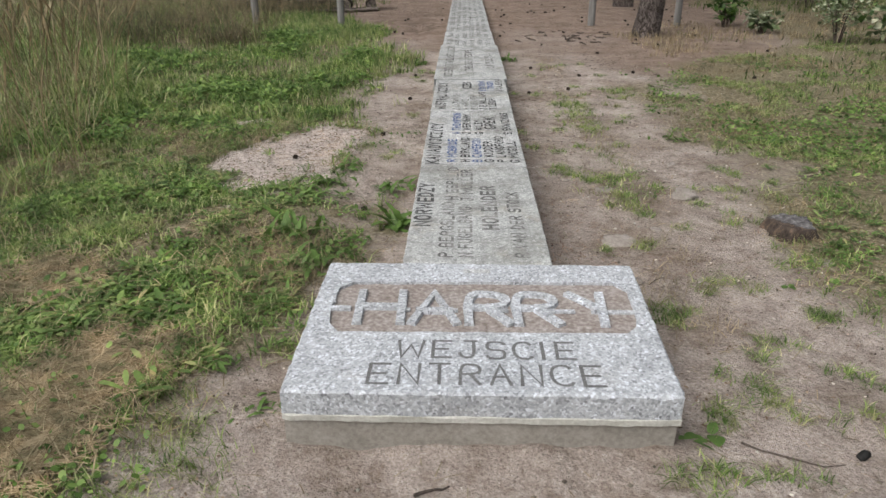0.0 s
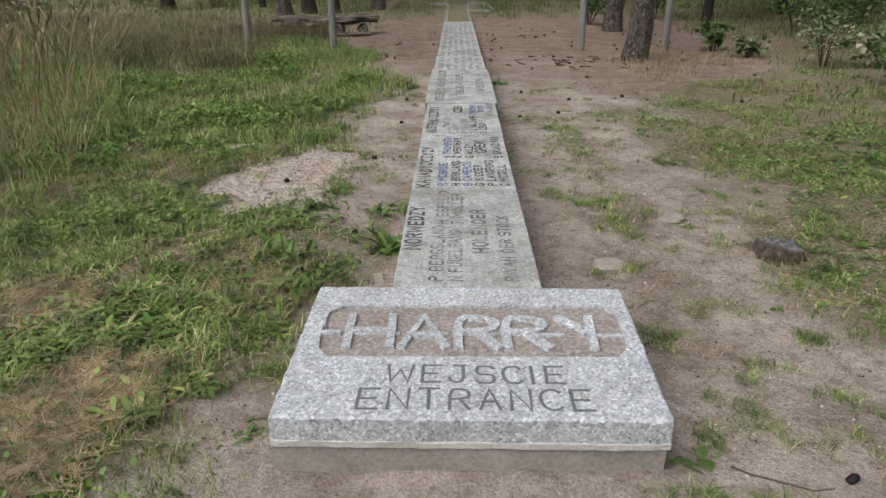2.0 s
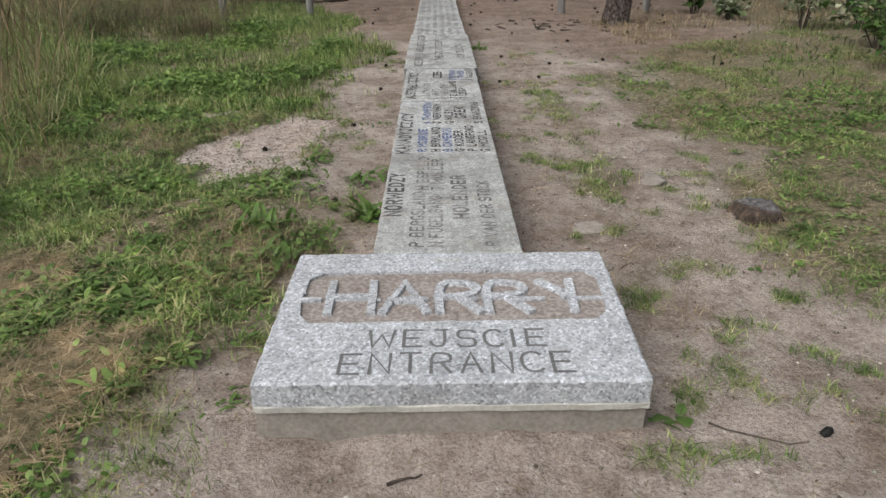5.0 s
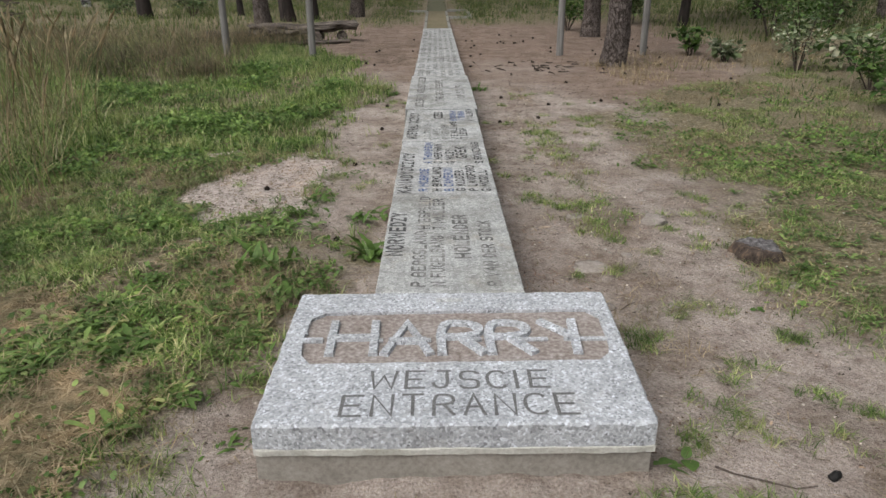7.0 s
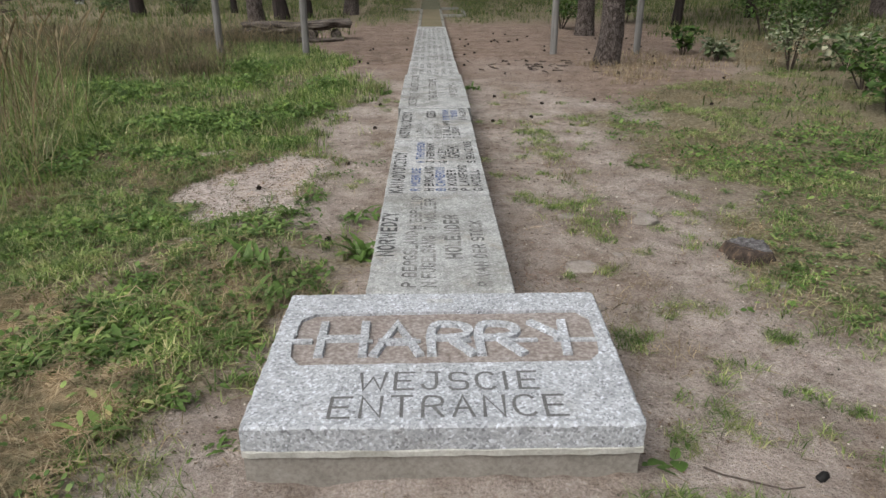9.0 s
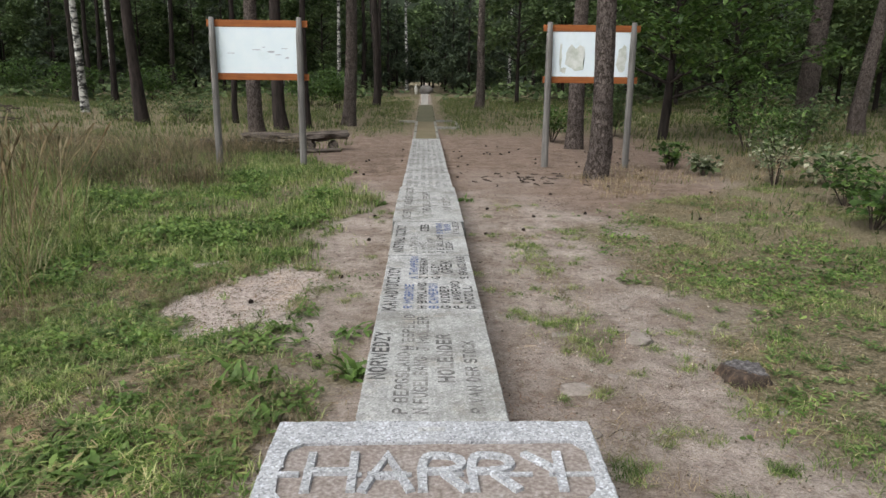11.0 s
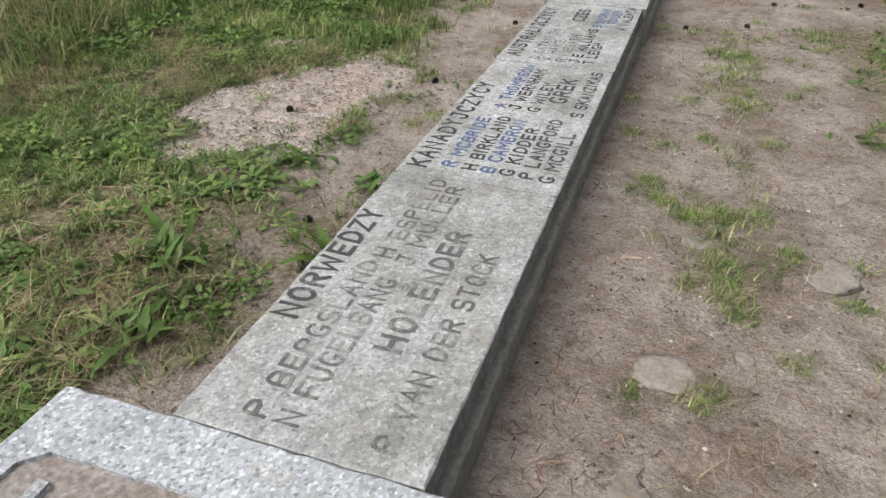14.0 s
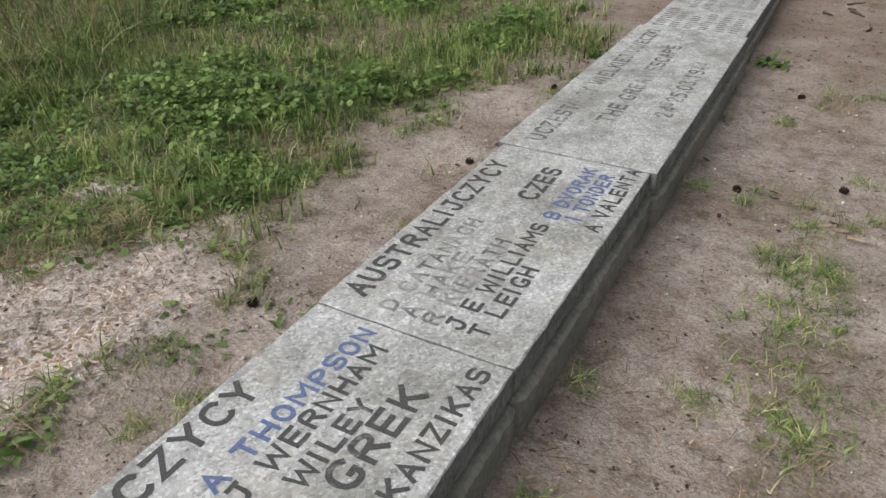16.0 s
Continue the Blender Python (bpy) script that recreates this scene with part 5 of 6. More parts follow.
for k, (x, y, h) in enumerate(((4.55, 9.7, 0.62), (4.75, 9.85, 0.75), (4.2, 9.2, 0.5), (3.3, 8.4, 0.4), (5.0, 9.2, 0.6))):
    stalk = tagged(new("dry_stalk"), "single upright dead plant stalk", "plant", "dry stalks by the shrubs")
    stalk.matrix_basis = pose(x, y, float(ground_z(x, y)), 0, 0, 70 * k)
    part("stem", tube(bmesh.new(), [((0, 0, -0.02), 0.004), ((0.02, 0, h * 0.5), 0.003), ((0.06, 0, h), 0.0015)], 5), CHIP, stalk)
    child("seed_head", leaf_cloud("seed_head", [(0.06, 0, h * 0.95), (0.05, 0, h * 0.8)], [0.05, 0.06], 26, 0.035, DRY, 500 + k), stalk)

# small black thing of unknown kind, shaped as a rough lump
chip = tagged(new("charred_chip", lump("charred_chip", (0.045, 0.03, 0.035), BLACK, 9, 0.5, 2)), "small black bit on the sand", "debris")
rest(chip, 1.2, 2.27, 0.008, 30)
for x, y, a in ((1.06, 7.70, 20), (1.12, 7.66, -10), (1.0, 7.72, 40), (1.15, 5.4, 70), (-2.0, 7.6, 15), (0.62, 4.62, 10)):
    w = tagged(new("wood_chip", lump("wood_chip", (0.09, 0.025, 0.012), CHIP, x, 0.4, 2)), "pale dry wood chip on the ground", "debris")
    rest(w, x, y, 0.004, a)


# ---- broad-leaved weeds ----
def leaf_mesh(length, width, mat, curl=0.35, lobes=0.0):
    verts, faces = [], []
    n = 6
    for k in range(n + 1):
        f = k / n
        w = width / 2 * math.sin(math.pi * min(1, 0.12 + 0.88 * f)) ** 0.8 * (1 + lobes * (1 if k % 2 else -1))
        z = length * curl * (f - f * f * 1.5)
        for s in (-1, 0, 1):
            verts.append((s * max(w, 0.003), f * length, z + (0.12 * w if s else 0)))
    for k in range(n):
        for s in range(2):
            a = 3 * k + s
            faces.append((a, a + 1, a + 4, a + 3))
    return mesh_of("leaf", verts, faces, mat, True)


LEAVES = [leaf_mesh(0.13, 0.036, BROAD, 0.5, 0.22), leaf_mesh(0.09, 0.04, BROAD, 0.6), leaf_mesh(0.17, 0.036, BROAD, 0.3, 0.3), leaf_mesh(0.11, 0.09, BROAD, 0.2)]


def weed(x, y, leaves, size, upright, seed, label, shapes=(0, 1, 2)):
    w = tagged(new("weed_plant"), label, "plant", "broad-leaved weeds by the strip")
    w.matrix_basis = pose(x, y, float(ground_z(x, y)))
    rr = random.Random(seed)
    for k in range(int(leaves * 2.6)):
        s = size * rr.uniform(0.3, 1.05)
        m = pose(rr.gauss(0, 0.06), rr.gauss(0, 0.06), 0.004, 0, 0, 137.5 * k + rr.uniform(-20, 20)) @ pose(0, 0, 0, rr.uniform(-4, 28) + upright * rr.uniform(0.0, 1), rr.uniform(-25, 25)) @ Matrix.Diagonal((s, s, s, 1))
        child("leaf", LEAVES[rr.choice(shapes)], w, m)


for k, (x, y, n_leaf, size, up) in enumerate((
        (-1.02, 4.0, 24, 1.15, 55), (-0.85, 3.6, 20, 0.95, 30), (-0.40, 4.26, 14, 1.25, 65), (-0.53, 4.88, 16, 0.8, 40), (-1.25, 3.75, 18, 1.0, 35), (-0.88, 5.22, 14, 0.7, 30), (-0.9, 4.93, 12, 0.65, 25),
        (-1.0, 2.75, 16, 0.55, 15), (-0.76, 2.5, 12, 0.4, 10), (-1.35, 3.2, 16, 1.0, 35), (-0.95, 3.3, 14, 0.8, 30), (-1.7, 6.7, 12, 0.8, 40), (-1.5, 6.5, 10, 0.7, 40), (-0.52, 6.2, 8, 0.6, 30),
        (2.2, 4.75, 14, 0.6, 15), (1.9, 3.35, 12, 0.45, 12), (0.50, 9.9, 14, 0.9, 30), (-0.6, 9.6, 12, 0.8, 30), (1.66, 6.1, 10, 0.7, 20), (2.45, 5.2, 12, 0.55, 20), (-0.7, 5.9, 8, 0.5, 30))):
    weed(x, y, n_leaf, size, up, 300 + k, "low broad-leaved green weed in sandy soil")
r = random.Random(77)
for k in range(46):
    if k % 3:
        x, y, big = r.uniform(-2.6, -0.75), r.uniform(1.9, 5.2), 0.72
    else:
        big = 0.5
        x, y = r.uniform(1.7, 3.6), r.uniform(2.6, 8.5)
    if float(left_green(x, y)) + float(right_green(x, y)) > 0.25:
        weed(x, y, r.randint(8, 13), big * r.uniform(0.55, 1.0), r.uniform(5, 35), 400 + k, "low rosette of green weed leaves in thin grass")
weed(0.73, 2.38, 4, 0.75, 8, 340, "flat round-leaved weed beside the concrete footing", (3, 3, 1))


# ---- grass and litter ----
def blades(name, x, y, height, width, bend, mat, seed, label, segments=3, flat=False, lift=0.0):
    """One tapered, bent strip for each root."""
    rng = np.random.RandomState(seed)
    count = len(x)
    a = rng.uniform(0, 6.283, count)
    h = height * rng.uniform(0.5, 1.25, count)
    w = width * rng.uniform(0.7, 1.3, count)
    bd = bend * rng.uniform(0.3, 1.4, count)
    z0 = ground_z(x, y) + lift
    dx, dy = np.cos(a), np.sin(a)
    rows = []
    for k in range(segments + 1):
        f = k / segments
        if flat:
            out, up = h * f, 0.006 * rng.uniform(0, 1, count) + 0.10 * h * f * (1 - f)
        else:
            out, up = h * bd * f ** 1.8, h * f * (1 - 0.35 * bd * f)
        cx, cy, cz = x + dx * out, y + dy * out, z0 + up
        ww = w * (1 - 0.85 * f) * 0.5 if not flat else w * 0.5
        if k == segments and not flat:
            rows.append(np.stack([cx, cy, cz], 1)[:, None])
        else:
            rows.append(np.stack([np.stack([cx - dy * ww, cy + dx * ww, cz], 1), np.stack([cx + dy * ww, cy - dx * ww, cz], 1)], 1))
    verts = np.concatenate(rows, 1)
    per = verts.shape[1]
    tri = []
    for k in range(segments):
        b = 2 * k
        if k == segments - 1 and not flat:
            tri.append((b, b + 1, b + 2))
        else:
            tri += [(b, b + 1, b + 3), (b, b + 3, b + 2)]
    tris = (np.arange(count)[:, None, None] * per + np.array(tri)[None]).reshape(-1, 3)
    return tagged(new(name, tri_mesh(name, verts.reshape(-1, 3), tris, mat)), label, "grass" if not flat else "litter", kind="stuff")


def sow(count, x0, x1, y0, y1, density, seed, tuft=0.0, per=1, y_bias=1.0):
    """Roots in a stretch of the plan, kept where density allows; tuft: spread of a clump of per roots."""
    rng = np.random.RandomState(seed)
    x = rng.uniform(x0, x1, count)
    y = y0 + (y1 - y0) * rng.uniform(0, 1, count) ** y_bias
    fade = 1.0
    if x0 < -2:
        fade = fade * smooth01((x - x0) / 1.4)
    if x1 > 2:
        fade = fade * smooth01((x1 - x) / 1.4)
    if y0 < 2:
        fade = fade * smooth01((y - y0) / 0.9)
    if y1 > 6:
        fade = fade * smooth01((y1 - y) / 1.4)
    keep = rng.uniform(0, 1, count) < density(x, y) * fade
    x, y = x[keep], y[keep]
    if per > 1:
        x = np.repeat(x, per) + rng.normal(0, tuft, len(x) * per)
        y = np.repeat(y, per) + rng.normal(0, tuft, len(y) * per)
    clear = ~((np.abs(x) < np.where((y < 3.25), 0.66, 0.37)) & (y > 2.2) & (y < 35))
    return x[clear], y[clear]


def patchy(x, y, k, scale=1.7, low=-0.2, high=0.7):
    return smooth01((fbm(x * scale, y * scale, k) - low) / (high - low))


def lawn(x, y):
    return left_green(x, y) * (1 - 0.75 * straw_patch(x, y)) * (0.28 + 0.72 * patchy(x, y, 20, 2.6, -0.25, 0.55))


x, y = sow(15500, -5.4, -0.5, 0.2, 9.5, lambda x, y: lawn(x, y), 1, 0.022, 13, 1.2)
blades("short_grass", x, y, 0.078, 0.0072, 1.25, GRASS, 2, "short green grass and weeds on sandy soil", 2)
x, y = sow(13000, -7, -0.6, 6.5, 15.5, lambda x, y: left_green(x, y) * (0.3 + 0.7 * patchy(x, y, 21, 1.2)), 3, 0.04, 8)
blades("meadow_grass", x, y, 0.14, 0.010, 0.7, GRASS, 4, "green meadow grass", 2)
x, y = sow(9000, -4.2, -0.6, 0.8, 8, lambda x, y: left_green(x, y) * patchy(x, y, 22, 2.0, -0.1, 0.6), 5, 0.05, 7, 1.3)
blades("dry_grass", x, y, 0.12, 0.0036, 1.7, DRY, 6, "bent dry straw-coloured grass among the green")
x, y = sow(26000, 0.45, 6.4, 0.2, 12.5, lambda x, y: right_green(x, y) * patchy(x, y, 23, 3.4, -0.05, 0.7), 7, 0.03, 9)
blades("sparse_grass", x, y, 0.055, 0.006, 1.5, GRASS, 8, "sparse short grass tufts on bare soil")
x, y = sow(10000, 0.45, 5.4, 1.0, 12.5, lambda x, y: right_green(x, y) * patchy(x, y, 24, 2.4, -0.1, 0.6), 9, 0.045, 8)
blades("sparse_dry_grass", x, y, 0.08, 0.003, 1.4, DRY, 10, "sparse dry grass on bare soil")
x, y = sow(300, -1.5, 2.4, 1.0, 10, lambda x, y: 0.8 * patchy(x, y, 60, 1.8, -0.3, 0.5), 11, 0.035, 60)
blades("grass_tufts", x, y, 0.045, 0.005, 1.7, GRASS, 12, "scattered small grass tufts on the path")


def tall_zone(x, y):
    edge = np.interp(y, [2, 4, 5.5, 7, 9, 11, 13, 15], [-4.0, -3.1, -2.75, -2.95, -3.9, -4.6, -4.4, -4.2])
    return smooth01((edge - x + 0.25 * fbm(x * 2, y * 2, 30)) / 0.5)


x, y = sow(5600, -10, -2.4, 3, 15, lambda x, y: tall_zone(x, y) * (0.4 + 0.6 * patchy(x, y, 31, 1.3)), 13, 0.06, 9)
blades("tall_grass", x, y, 0.42, 0.011, 1.35, GRASS, 14, "tall green and brown meadow grass", 3)
x, y = sow(2300, -10, -2.8, 3.5, 16, lambda x, y: tall_zone(x, y) * patchy(x, y, 32, 1.0, -0.3, 0.5), 15, 0.07, 5)
blades("tall_dry_grass", x, y, 0.62, 0.0055, 0.9, DRY, 16, "tall dry seeding grass stems", 4)


# seed heads on the tallest stems
def seed_heads():
    rng = np.random.RandomState(17)
    verts, faces = [], []
    n = 0
    while n < 230:
        x, y = rng.uniform(-6, -2.6), rng.uniform(4, 11)
        if rng.uniform() > float(tall_zone(np.array(x), np.array(y))):
            continue
        n += 1
        h, a, b = rng.uniform(0.7, 1.25), rng.uniform(0, 6.283), rng.uniform(0.1, 0.45)
        z0 = float(ground_z(x, y))
        pts = [(x + math.cos(a) * b * h * f ** 2, y + math.sin(a) * b * h * f ** 2, z0 + h * f * (1 - 0.2 * b * f)) for f in (0, 0.3, 0.6, 0.85, 0.93, 1.0)]
        ws = (0.004, 0.0035, 0.003, 0.006, 0.014, 0.002)
        for turn in (0, 1.57):
            base = len(verts)
            for (px, py, pz), w in zip(pts, ws):
                verts.extend([(px - math.sin(a + turn) * w, py + math.cos(a + turn) * w, pz), (px + math.sin(a + turn) * w, py - math.cos(a + turn) * w, pz)])
            faces.extend([(base + 2 * k, base + 2 * k + 1, base + 2 * k + 3, base + 2 * k + 2) for k in range(5)])
    tagged(new("seed_grass", mesh_of("seed_grass", verts, faces, DRY)), "tall pale grass stems with seed heads", "grass", kind="stuff")


seed_heads()

x, y = sow(4200, -9.5, -2.5, 10.6, 16.5, lambda x, y: smooth01((-2.6 - x + 0.4 * fbm(x * 1.5, y * 1.5, 33)) / 0.6) * (0.35 + 0.65 * patchy(x, y, 34, 1.4)), 76, 0.07, 8)
blades("bent_grass", x, y, 0.50, 0.006, 1.0, BENT, 77, "fine reddish-brown bent grass in flower", 3)

# the field round about
x, y = sow(15000, -16, 15, -9, 13, lambda x, y: np.maximum(smooth01((np.abs(x) - 2.8) / 2.5), smooth01((0.8 - y) / 1.5) * smooth01((np.abs(x) - 1.3) / 0.8)) * (0.35 + 0.65 * patchy(x, y, 64, 0.9)), 65, 0.09, 6)
blades("field_grass", x, y, 0.13, 0.014, 1.0, TALL, 66, "rough field grass round the memorial", 2)

# long grass in the wood's clearing
x, y = sow(19000, -26, 20, 14.5, 44, lambda x, y: np.where(x < 0, smooth01((-x - 1.6 + 0.05 * (y - 15) + 0.5 * fbm(x, y, 40)) / 1.5), np.maximum(smooth01((x - 4.2) / 2), smooth01((y - 19) / 4) * smooth01((x - 0.6) / 0.8))) * (0.5 + 0.5 * patchy(x, y, 41, 0.6)), 18, 0.12, 8)
blades("woodland_grass", x, y, 0.24, 0.016, 0.9, TALL, 19, "long brownish-green grass under the trees", 3)
x, y = sow(2600, -1.9, 2.4, 17.5, 40, lambda x, y: smooth01((y - 17.5) / 4) * smooth01((np.abs(x) - 0.45) / 0.3), 20, 0.08, 8)
blades("shaded_grass", x, y, 0.12, 0.010, 0.7, TALL, 21, "short shaded grass beside the strip")


# thin growth on the bare ground before the slab and along the path
x, y = sow(2600, -2.6, -0.62, 0.9, 3.2, lambda x, y: (1 - left_green(x, y)) * patchy(x, y, 61, 2.6, 0.05, 0.7), 70, 0.03, 8)
blades("thin_grass", x, y, 0.05, 0.0045, 1.1, GRASS, 71, "thin short grass on trodden soil", 2)
x, y = sow(13000, -3.0, -0.75, 0.9, 4.2, lambda x, y: np.maximum(straw_patch(x, y), 0.35 * smooth01((-0.9 - x) / 0.6) * smooth01((2.9 - y) / 0.6) * patchy(x, y, 62, 2.0, -0.2, 0.6)), 72, 0.05, 7)
blades("trodden_straw", x, y, 0.10, 0.0034, 0, DRY, 73, "trodden dry grass on the soil", 2, True, 0.03)
x, y = sow(4200, -4.0, -0.7, 1.0, 8, lambda x, y: left_green(x, y) * patchy(x, y, 63, 4.4, 0.1, 0.6), 74)
blades("loose_straw", x, y, 0.10, 0.0042, 0, DRY, 75, "loose dry straw lying over the grass", 2, True, 0.035)

x, y = sow(260, 2.2, 3.3, 11.2, 12.3, lambda x, y: smooth01((0.55 - np.hypot(x - 2.7, y - 11.75)) / 0.4), 85, 0.05, 12)
blades("pine_foot_grass", x, y, 0.16, 0.005, 0.8, DRY, 86, "dry grass round the foot of the pine")
x, y = sow(3000, 2.4, 7.5, 8.8, 15, lambda x, y: 0.55 * patchy(x, y, 87, 1.6, 0.0, 0.6), 88, 0.07, 7)
blades("wood_edge_grass", x, y, 0.13, 0.006, 0.9, DRY, 89, "thin dry grass on the needle litter", 2)

# weed carpets: small rounded leaves
def carpet(name, x, y, height, size, mat, seed, label):
    rng = np.random.RandomState(seed)
    count = len(x)
    z = ground_z(x, y) + height * rng.uniform(0.1, 1.0, count) * np.clip(0.65 + 0.6 * fbm(x * 4, y * 4, 90), 0.2, 1.5)
    a, t = rng.uniform(0, 6.283, count), rng.normal(0.1, 0.4, count)
    s = size * rng.uniform(0.5, 1.3, count)
    f = np.stack([np.cos(a) * np.cos(t), np.sin(a) * np.cos(t), np.sin(t)], 1)
    side = np.stack([-np.sin(a), np.cos(a), rng.normal(0, 0.25, count)], 1)
    p = np.stack([x, y, z], 1)
    w = (0.36 * s)[:, None]
    q = [p, p + f * (0.35 * s)[:, None] - side * w, p + f * (0.75 * s)[:, None] - side * w * 0.8, p + f * s[:, None], p + f * (0.75 * s)[:, None] + side * w * 0.8, p + f * (0.35 * s)[:, None] + side * w]
    verts = np.stack(q, 1).reshape(-1, 3)
    k = np.arange(count)[:, None] * 6
    tris = np.concatenate([k + np.array(c) for c in ((0, 1, 5), (1, 2, 5), (2, 4, 5), (2, 3, 4))])
    return tagged(new(name, tri_mesh(name, verts, tris, mat)), label, "plants", kind="stuff")


x, y = sow(12000, -5.4, -1.2, 5.8, 13.6, lambda x, y: left_green(x, y) * patchy(x, y, 50, 2.4, -0.35, 0.75) * (1 - 0.6 * tall_zone(x, y)), 22, 0.07, 9)
carpet("weed_carpet", x, y, 0.11, 0.040, WEED, 23, "bright green carpet of small-leaved weeds")
x, y = sow(21000, -5.0, -0.6, 0.6, 8.2, lambda x, y: left_green(x, y) * (1 - 0.85 * straw_patch(x, y)) * patchy(x, y, 51, 3.6, -0.1, 0.5), 24, 0.04, 9)
carpet("clover", x, y, 0.055, 0.028, WEED, 25, "low clover and small-leaved weeds")
x, y = sow(5600, 1.4, 5.6, 2.0, 10.0, lambda x, y: right_green(x, y) * patchy(x, y, 52, 2.6, 0.05, 0.6), 26, 0.06, 9)
carpet("weed_patch", x, y, 0.07, 0.032, WEED, 27, "green weeds at the path's edge")

x, y = sow(5200, -60, 60, 38, 84, lambda x, y: smooth01((np.abs(x) - 1.2) / 2) * (0.4 + 0.6 * patchy(x, y, 91, 0.3)), 92, 0.6, 8)
carpet("woodland_undergrowth", x, y, 0.75, 0.42, FAR_LEAF, 93, "dark leafy undergrowth beneath the far trees")



# rosettes of longer leaves: dandelion, plantain and dock among the grass
def rosettes(name, x, y, leaves, length, width, mat, seed, label):
    rng = np.random.RandomState(seed)
    size = np.repeat(rng.uniform(0.6, 1.25, len(x)), leaves)
    count = len(size)
    px, py = np.repeat(x, leaves) + rng.normal(0, 0.012, count), np.repeat(y, leaves) + rng.normal(0, 0.012, count)
    a = np.repeat(rng.uniform(0, 6.283, len(x)), leaves) + np.tile(np.arange(leaves) * 2.4, len(x)) + rng.normal(0, 0.3, count)
    ln, w = length * size * rng.uniform(0.55, 1.2, count), width * size * rng.uniform(0.7, 1.25, count)
    tilt = rng.uniform(0.15, 1.0, count)
    f, side = np.stack([np.cos(a), np.sin(a)], 1), np.stack([-np.sin(a), np.cos(a)], 1)
    z0 = ground_z(px, py)
    rows = []
    for k, (s, half) in enumerate(((0, 0.12), (0.3, 0.6), (0.6, 1.0), (0.85, 0.75), (1.0, 0.0))):
        out, up = ln * s * np.cos(tilt * (1 - 0.5 * s)), 0.006 + ln * (np.sin(tilt) * s - 0.55 * np.sin(tilt) * s * s)
        c = np.stack([px + f[:, 0] * out, py + f[:, 1] * out, z0 + up], 1)
        if half == 0:
            rows.append(c[:, None])
        else:
            o = np.concatenate([side * (w * half * 0.5 * rng.uniform(0.75, 1.2, count))[:, None], (0.18 * w * half)[:, None]], 1)
            rows.append(np.stack([c + o, c - o * np.array([1, 1, -1])], 1))
    verts = np.concatenate(rows, 1)
    tri = [(0, 1, 3), (0, 3, 2), (2, 3, 5), (2, 5, 4), (4, 5, 7), (4, 7, 6), (6, 7, 8)]
    tris = (np.arange(count)[:, None, None] * 9 + np.array(tri)[None]).reshape(-1, 3)
    return tagged(new(name, tri_mesh(name, verts.reshape(-1, 3), tris, mat)), label, "plants", kind="stuff")


x, y = sow(5200, -5.0, -0.6, 0.8, 8.5, lambda x, y: left_green(x, y) * (1 - 0.85 * straw_patch(x, y)) * (0.3 + 0.7 * smooth01((y - 2.4) / 1.0)) * (0.12 + 0.88 * patchy(x, y, 120, 3.4, -0.1, 0.6)), 121, 0.03, 1, 1.15)
rosettes("meadow_rosettes", x, y, 10, 0.058, 0.017, ROSETTE, 122, "low rosettes of dandelion and plantain leaves in the grass")
x, y = sow(900, -3.4, -0.62, 2.2, 5.4, lambda x, y: left_green(x, y) * patchy(x, y, 123, 2.2, 0.0, 0.5), 124)
rosettes("dock_rosettes", x, y, 10, 0.095, 0.021, ROSETTE, 125, "broader dark green leaves among the short grass")
x, y = sow(2800, 0.9, 5.2, 1.6, 7.8, lambda x, y: smooth01((right_green(x, y) - 0.25) / 0.5) * patchy(x, y, 126, 2.3, -0.1, 0.55), 127)
rosettes("path_side_rosettes", x, y, 9, 0.048, 0.014, ROSETTE, 128, "low green leaf rosettes beside the sandy path")

# the tufts that stand alone on the trodden sand
TUFTS = ((0.86, 3.15, 10), (0.89, 3.98, 8), (0.79, 5.02, 8), (0.70, 3.91, 4), (1.10, 3.45, 4), (1.50, 3.18, 12), (1.19, 2.96, 6), (1.36, 2.74, 6), (1.31, 2.46, 4), (1.55, 2.64, 6), (1.14, 2.43, 4), (0.81, 2.44, 4), (0.65, 2.17, 6), (0.93, 2.16, 5), (1.29, 3.47, 4), (1.60, 3.72, 7), (1.02, 2.6, 3), (0.98, 4.4, 8), (0.92, 4.62, 6), (1.15, 4.2, 4))
rng_t = np.random.RandomState(130)
tuft_x = np.concatenate([np.repeat(tx + rng_t.normal(0, 0.045, k), 16) for tx, ty, k in TUFTS])
tuft_y = np.concatenate([np.repeat(ty + rng_t.normal(0, 0.04, k), 16) for tx, ty, k in TUFTS])
tuft_x, tuft_y = tuft_x + rng_t.normal(0, 0.018, len(tuft_x)), tuft_y + rng_t.normal(0, 0.018, len(tuft_y))
blades("sand_tufts", tuft_x, tuft_y, 0.042, 0.005, 1.5, GRASS, 131, "short green grass tufts standing alone on trodden sand", 2)

# short tufts and litter on the trodden side of the strip
x, y = sow(130, 0.5, 2.0, 2.6, 9.0, lambda x, y: patchy(x, y, 110, 1.9, -0.05, 0.5), 111, 0.026, 34)
blades("short_tufts", x, y, 0.048, 0.0055, 1.2, GRASS, 112, "short green tufts of grass in trodden soil", 2)
x, y = sow(5200, 0.38, 1.9, 3.2, 9.0, lambda x, y: (0.2 + 0.8 * smooth01((0.95 - x) / 0.5)) * (0.3 + 0.7 * patchy(x, y, 113, 2.4)), 114)
blades("red_needles", x, y, 0.042, 0.0036, 0, RED_NEEDLE, 115, "reddish dry needles beside the strip", 2, True, 0.002)
x, y = sow(520, 0.40, 1.9, 2.4, 8.5, lambda x, y: 0.2 + 0.8 * patchy(x, y, 116, 2.0), 117)
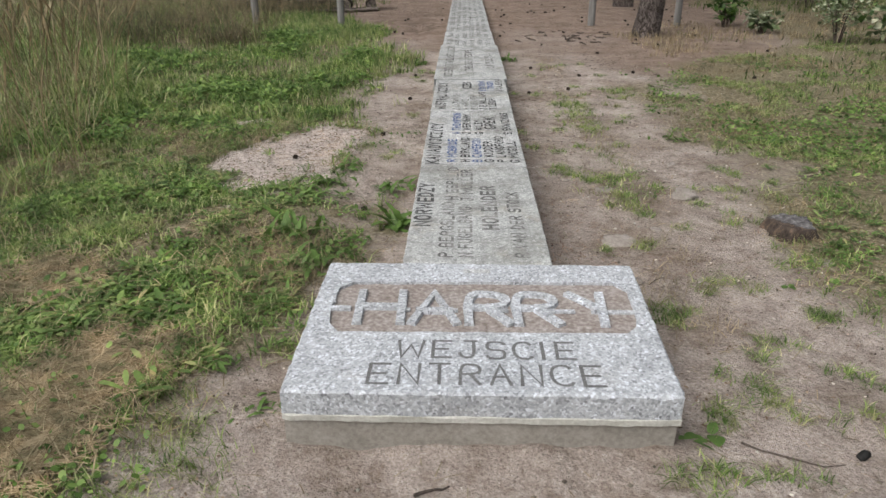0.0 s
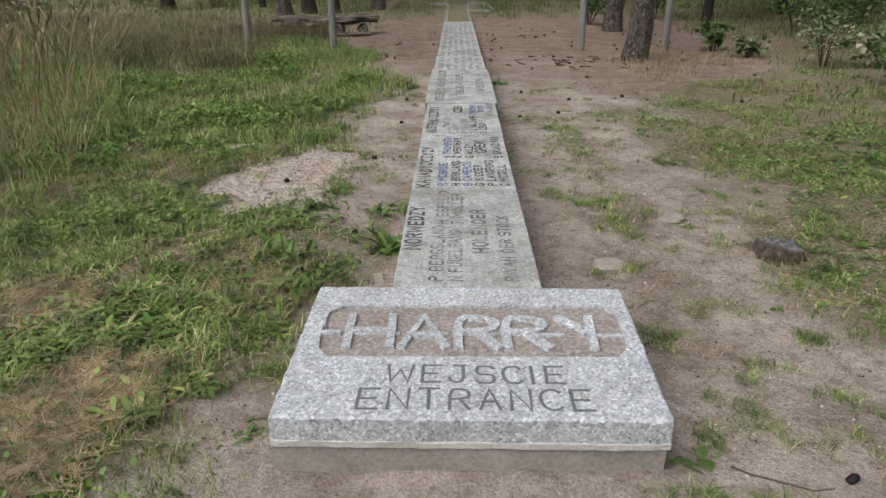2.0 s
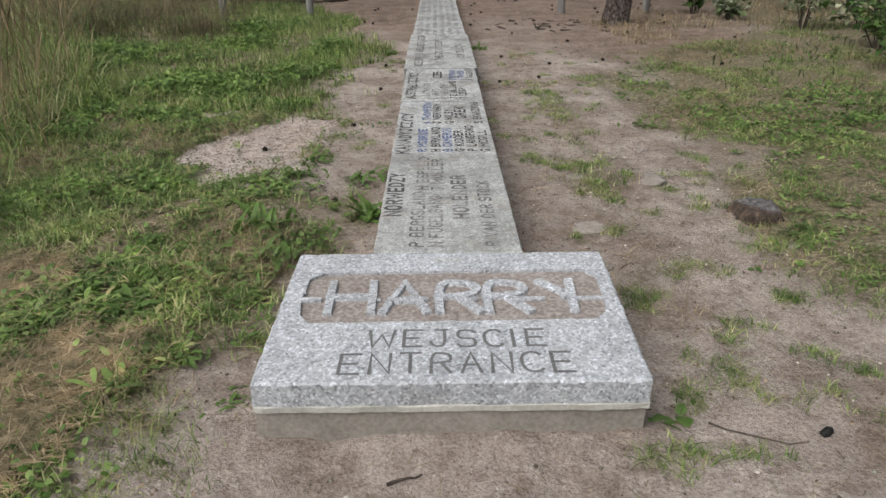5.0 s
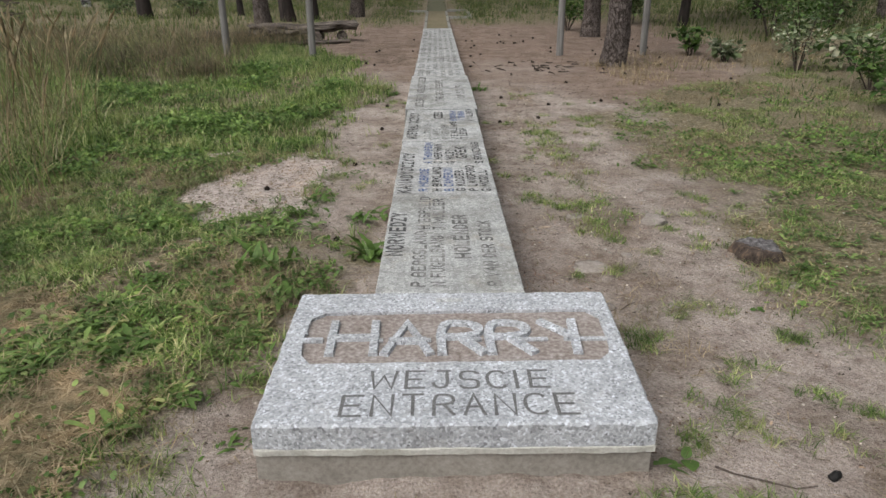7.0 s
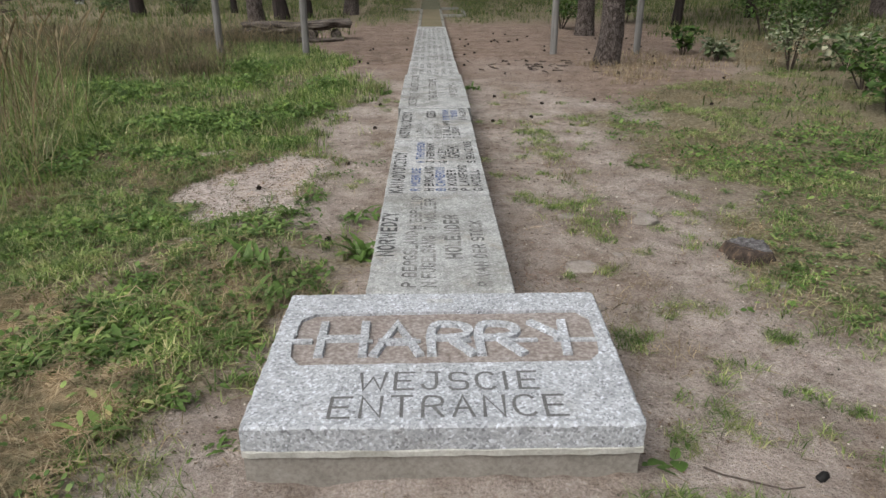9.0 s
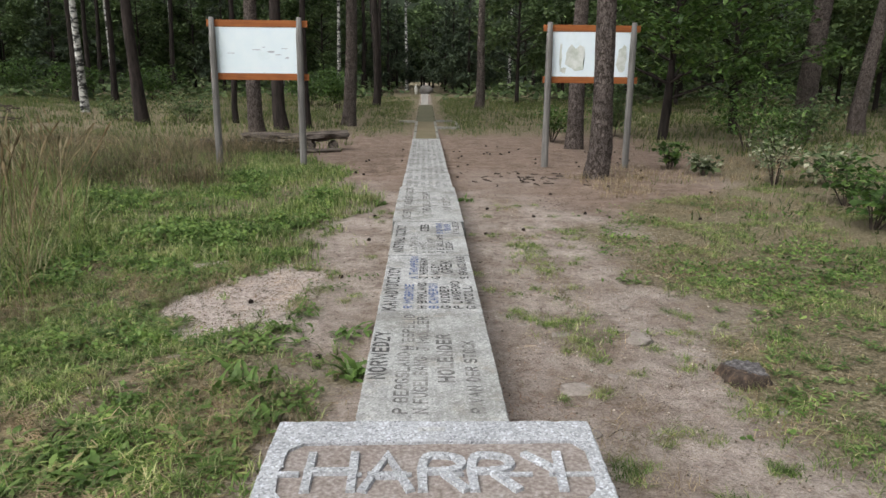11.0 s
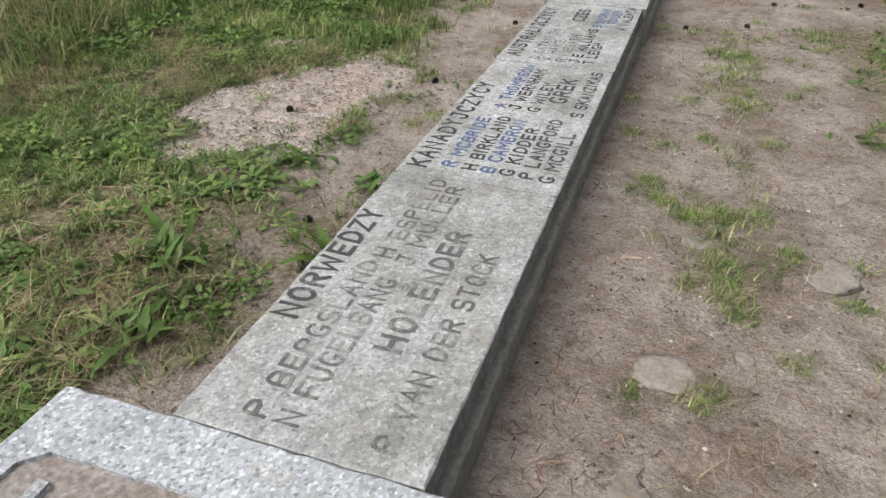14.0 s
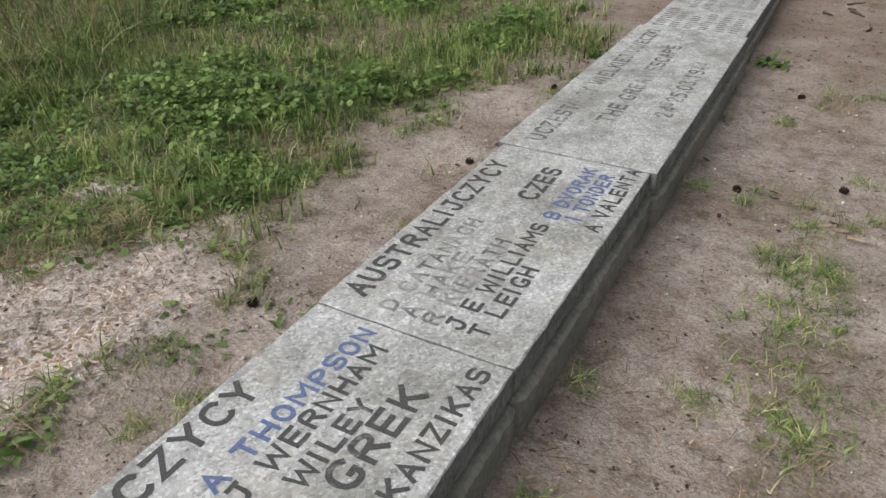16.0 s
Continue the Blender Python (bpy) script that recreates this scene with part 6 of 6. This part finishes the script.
blades("white_chips", x, y, 0.018, 0.008, 0, STRAW, 118, "small whitish chips strewn on the soil", 2, True, 0.004)

# fallen needles, straw and pebbles
x, y = sow(9000, -2.2, 3.5, 1.0, 9.5, lambda x, y: 0.05 + 0.95 * patchy(x, y, 53, 2.2, 0.1, 0.8) ** 2, 28)
blades("needle_litter", x, y, 0.045, 0.0016, 0, NEEDLE, 29, "scattered brown pine needles", 2, True, 0.001)
x, y = sow(34000, -2.5, 8.0, 9, 19, lambda x, y: 0.15 + 0.85 * needle_amount(x, y), 30)
blades("needle_carpet", x, y, 0.09, 0.004, 0, NEEDLE, 31, "reddish pine needle carpet", 2, True, 0.001)
x, y = sow(16000, -2.4, -0.7, 4.4, 7.2, lambda x, y: sand_amount(x, y), 32)
blades("straw", x, y, 0.03, 0.0032, 0, STRAW, 33, "bleached straw and chips on pale sand", 2, True, 0.002)
x, y = sow(34000, -4.0, 4.4, 0.8, 9, lambda x, y: np.maximum(left_green(x, y), right_green(x, y)) * 0.6 + 0.06, 34)
blades("dead_thatch", x, y, 0.09, 0.0028, 0, DRY, 35, "flattened dead grass", 2, True, 0.003)


def pebbles():
    rng = np.random.RandomState(36)
    count = 11000
    x, y = rng.uniform(-2.2, 2.8, count), 1.0 + 8.5 * rng.uniform(0, 1, count) ** 1.2
    ok = ~((np.abs(x) < np.where(y < 3.25, 0.68, 0.39)) & (y > 2.2))
    x, y = x[ok], y[ok]
    count = len(x)
    s = 0.0028 + 0.007 * rng.uniform(0, 1, count) ** 4
    c = np.stack([x, y, ground_z(x, y) + s * 0.3], 1)
    octa = np.array([(1, 0, 0), (0, 1, 0), (-1, 0, 0), (0, -1, 0), (0, 0, 0.7), (0, 0, -0.7)], float)
    verts = c[:, None] + octa[None] * s[:, None, None] * rng.uniform(0.7, 1.4, (count, 6, 1))
    f = np.array([(0, 1, 4), (1, 2, 4), (2, 3, 4), (3, 0, 4), (1, 0, 5), (2, 1, 5), (3, 2, 5), (0, 3, 5)])
    tris = (np.arange(count)[:, None, None] * 6 + f[None]).reshape(-1, 3)
    tagged(new("pebbles", tri_mesh("pebbles", verts.reshape(-1, 3), tris, PEBBLE)), "small pebbles scattered in the soil", "pebbles", kind="stuff")


pebbles()
x, y = sow(4800, -2.4, -0.7, 4.4, 7.4, lambda x, y: sand_amount(x, y), 80)
blades("bark_bits", x, y, 0.026, 0.008, 0, NEEDLE, 81, "brown bark bits on the pale sand", 2, True, 0.004)
x, y = sow(9000, -1.8, 3.2, 1.0, 9, lambda x, y: 0.08 + 0.6 * patchy(x, y, 82, 3.0, 0.1, 0.8), 83)
blades("leaf_crumbs", x, y, 0.016, 0.007, 0, NEEDLE, 84, "crumbs of dead leaf and bark on the soil", 2, True, 0.002)
x, y = sow(27000, -2.6, 7.5, 7.5, 18.5, lambda x, y: (0.06 + 0.75 * needle_amount(x, y)) * (0.25 + 0.75 * patchy(x, y, 95, 2.2, 0.0, 0.7)), 96)
blades("bark_crumbs", x, y, 0.035, 0.014, 0, CRUMB, 97, "dark bark crumbs and cone scales on the needle litter", 2, True, 0.004)
x, y = sow(5200, -2.0, 3.0, 1.0, 8.5, lambda x, y: 0.1 + 0.5 * patchy(x, y, 98, 2.6, 0.1, 0.8), 99)
blades("soil_crumbs", x, y, 0.014, 0.008, 0, CRUMB, 100, "dark crumbs on the bare soil", 2, True, 0.002)
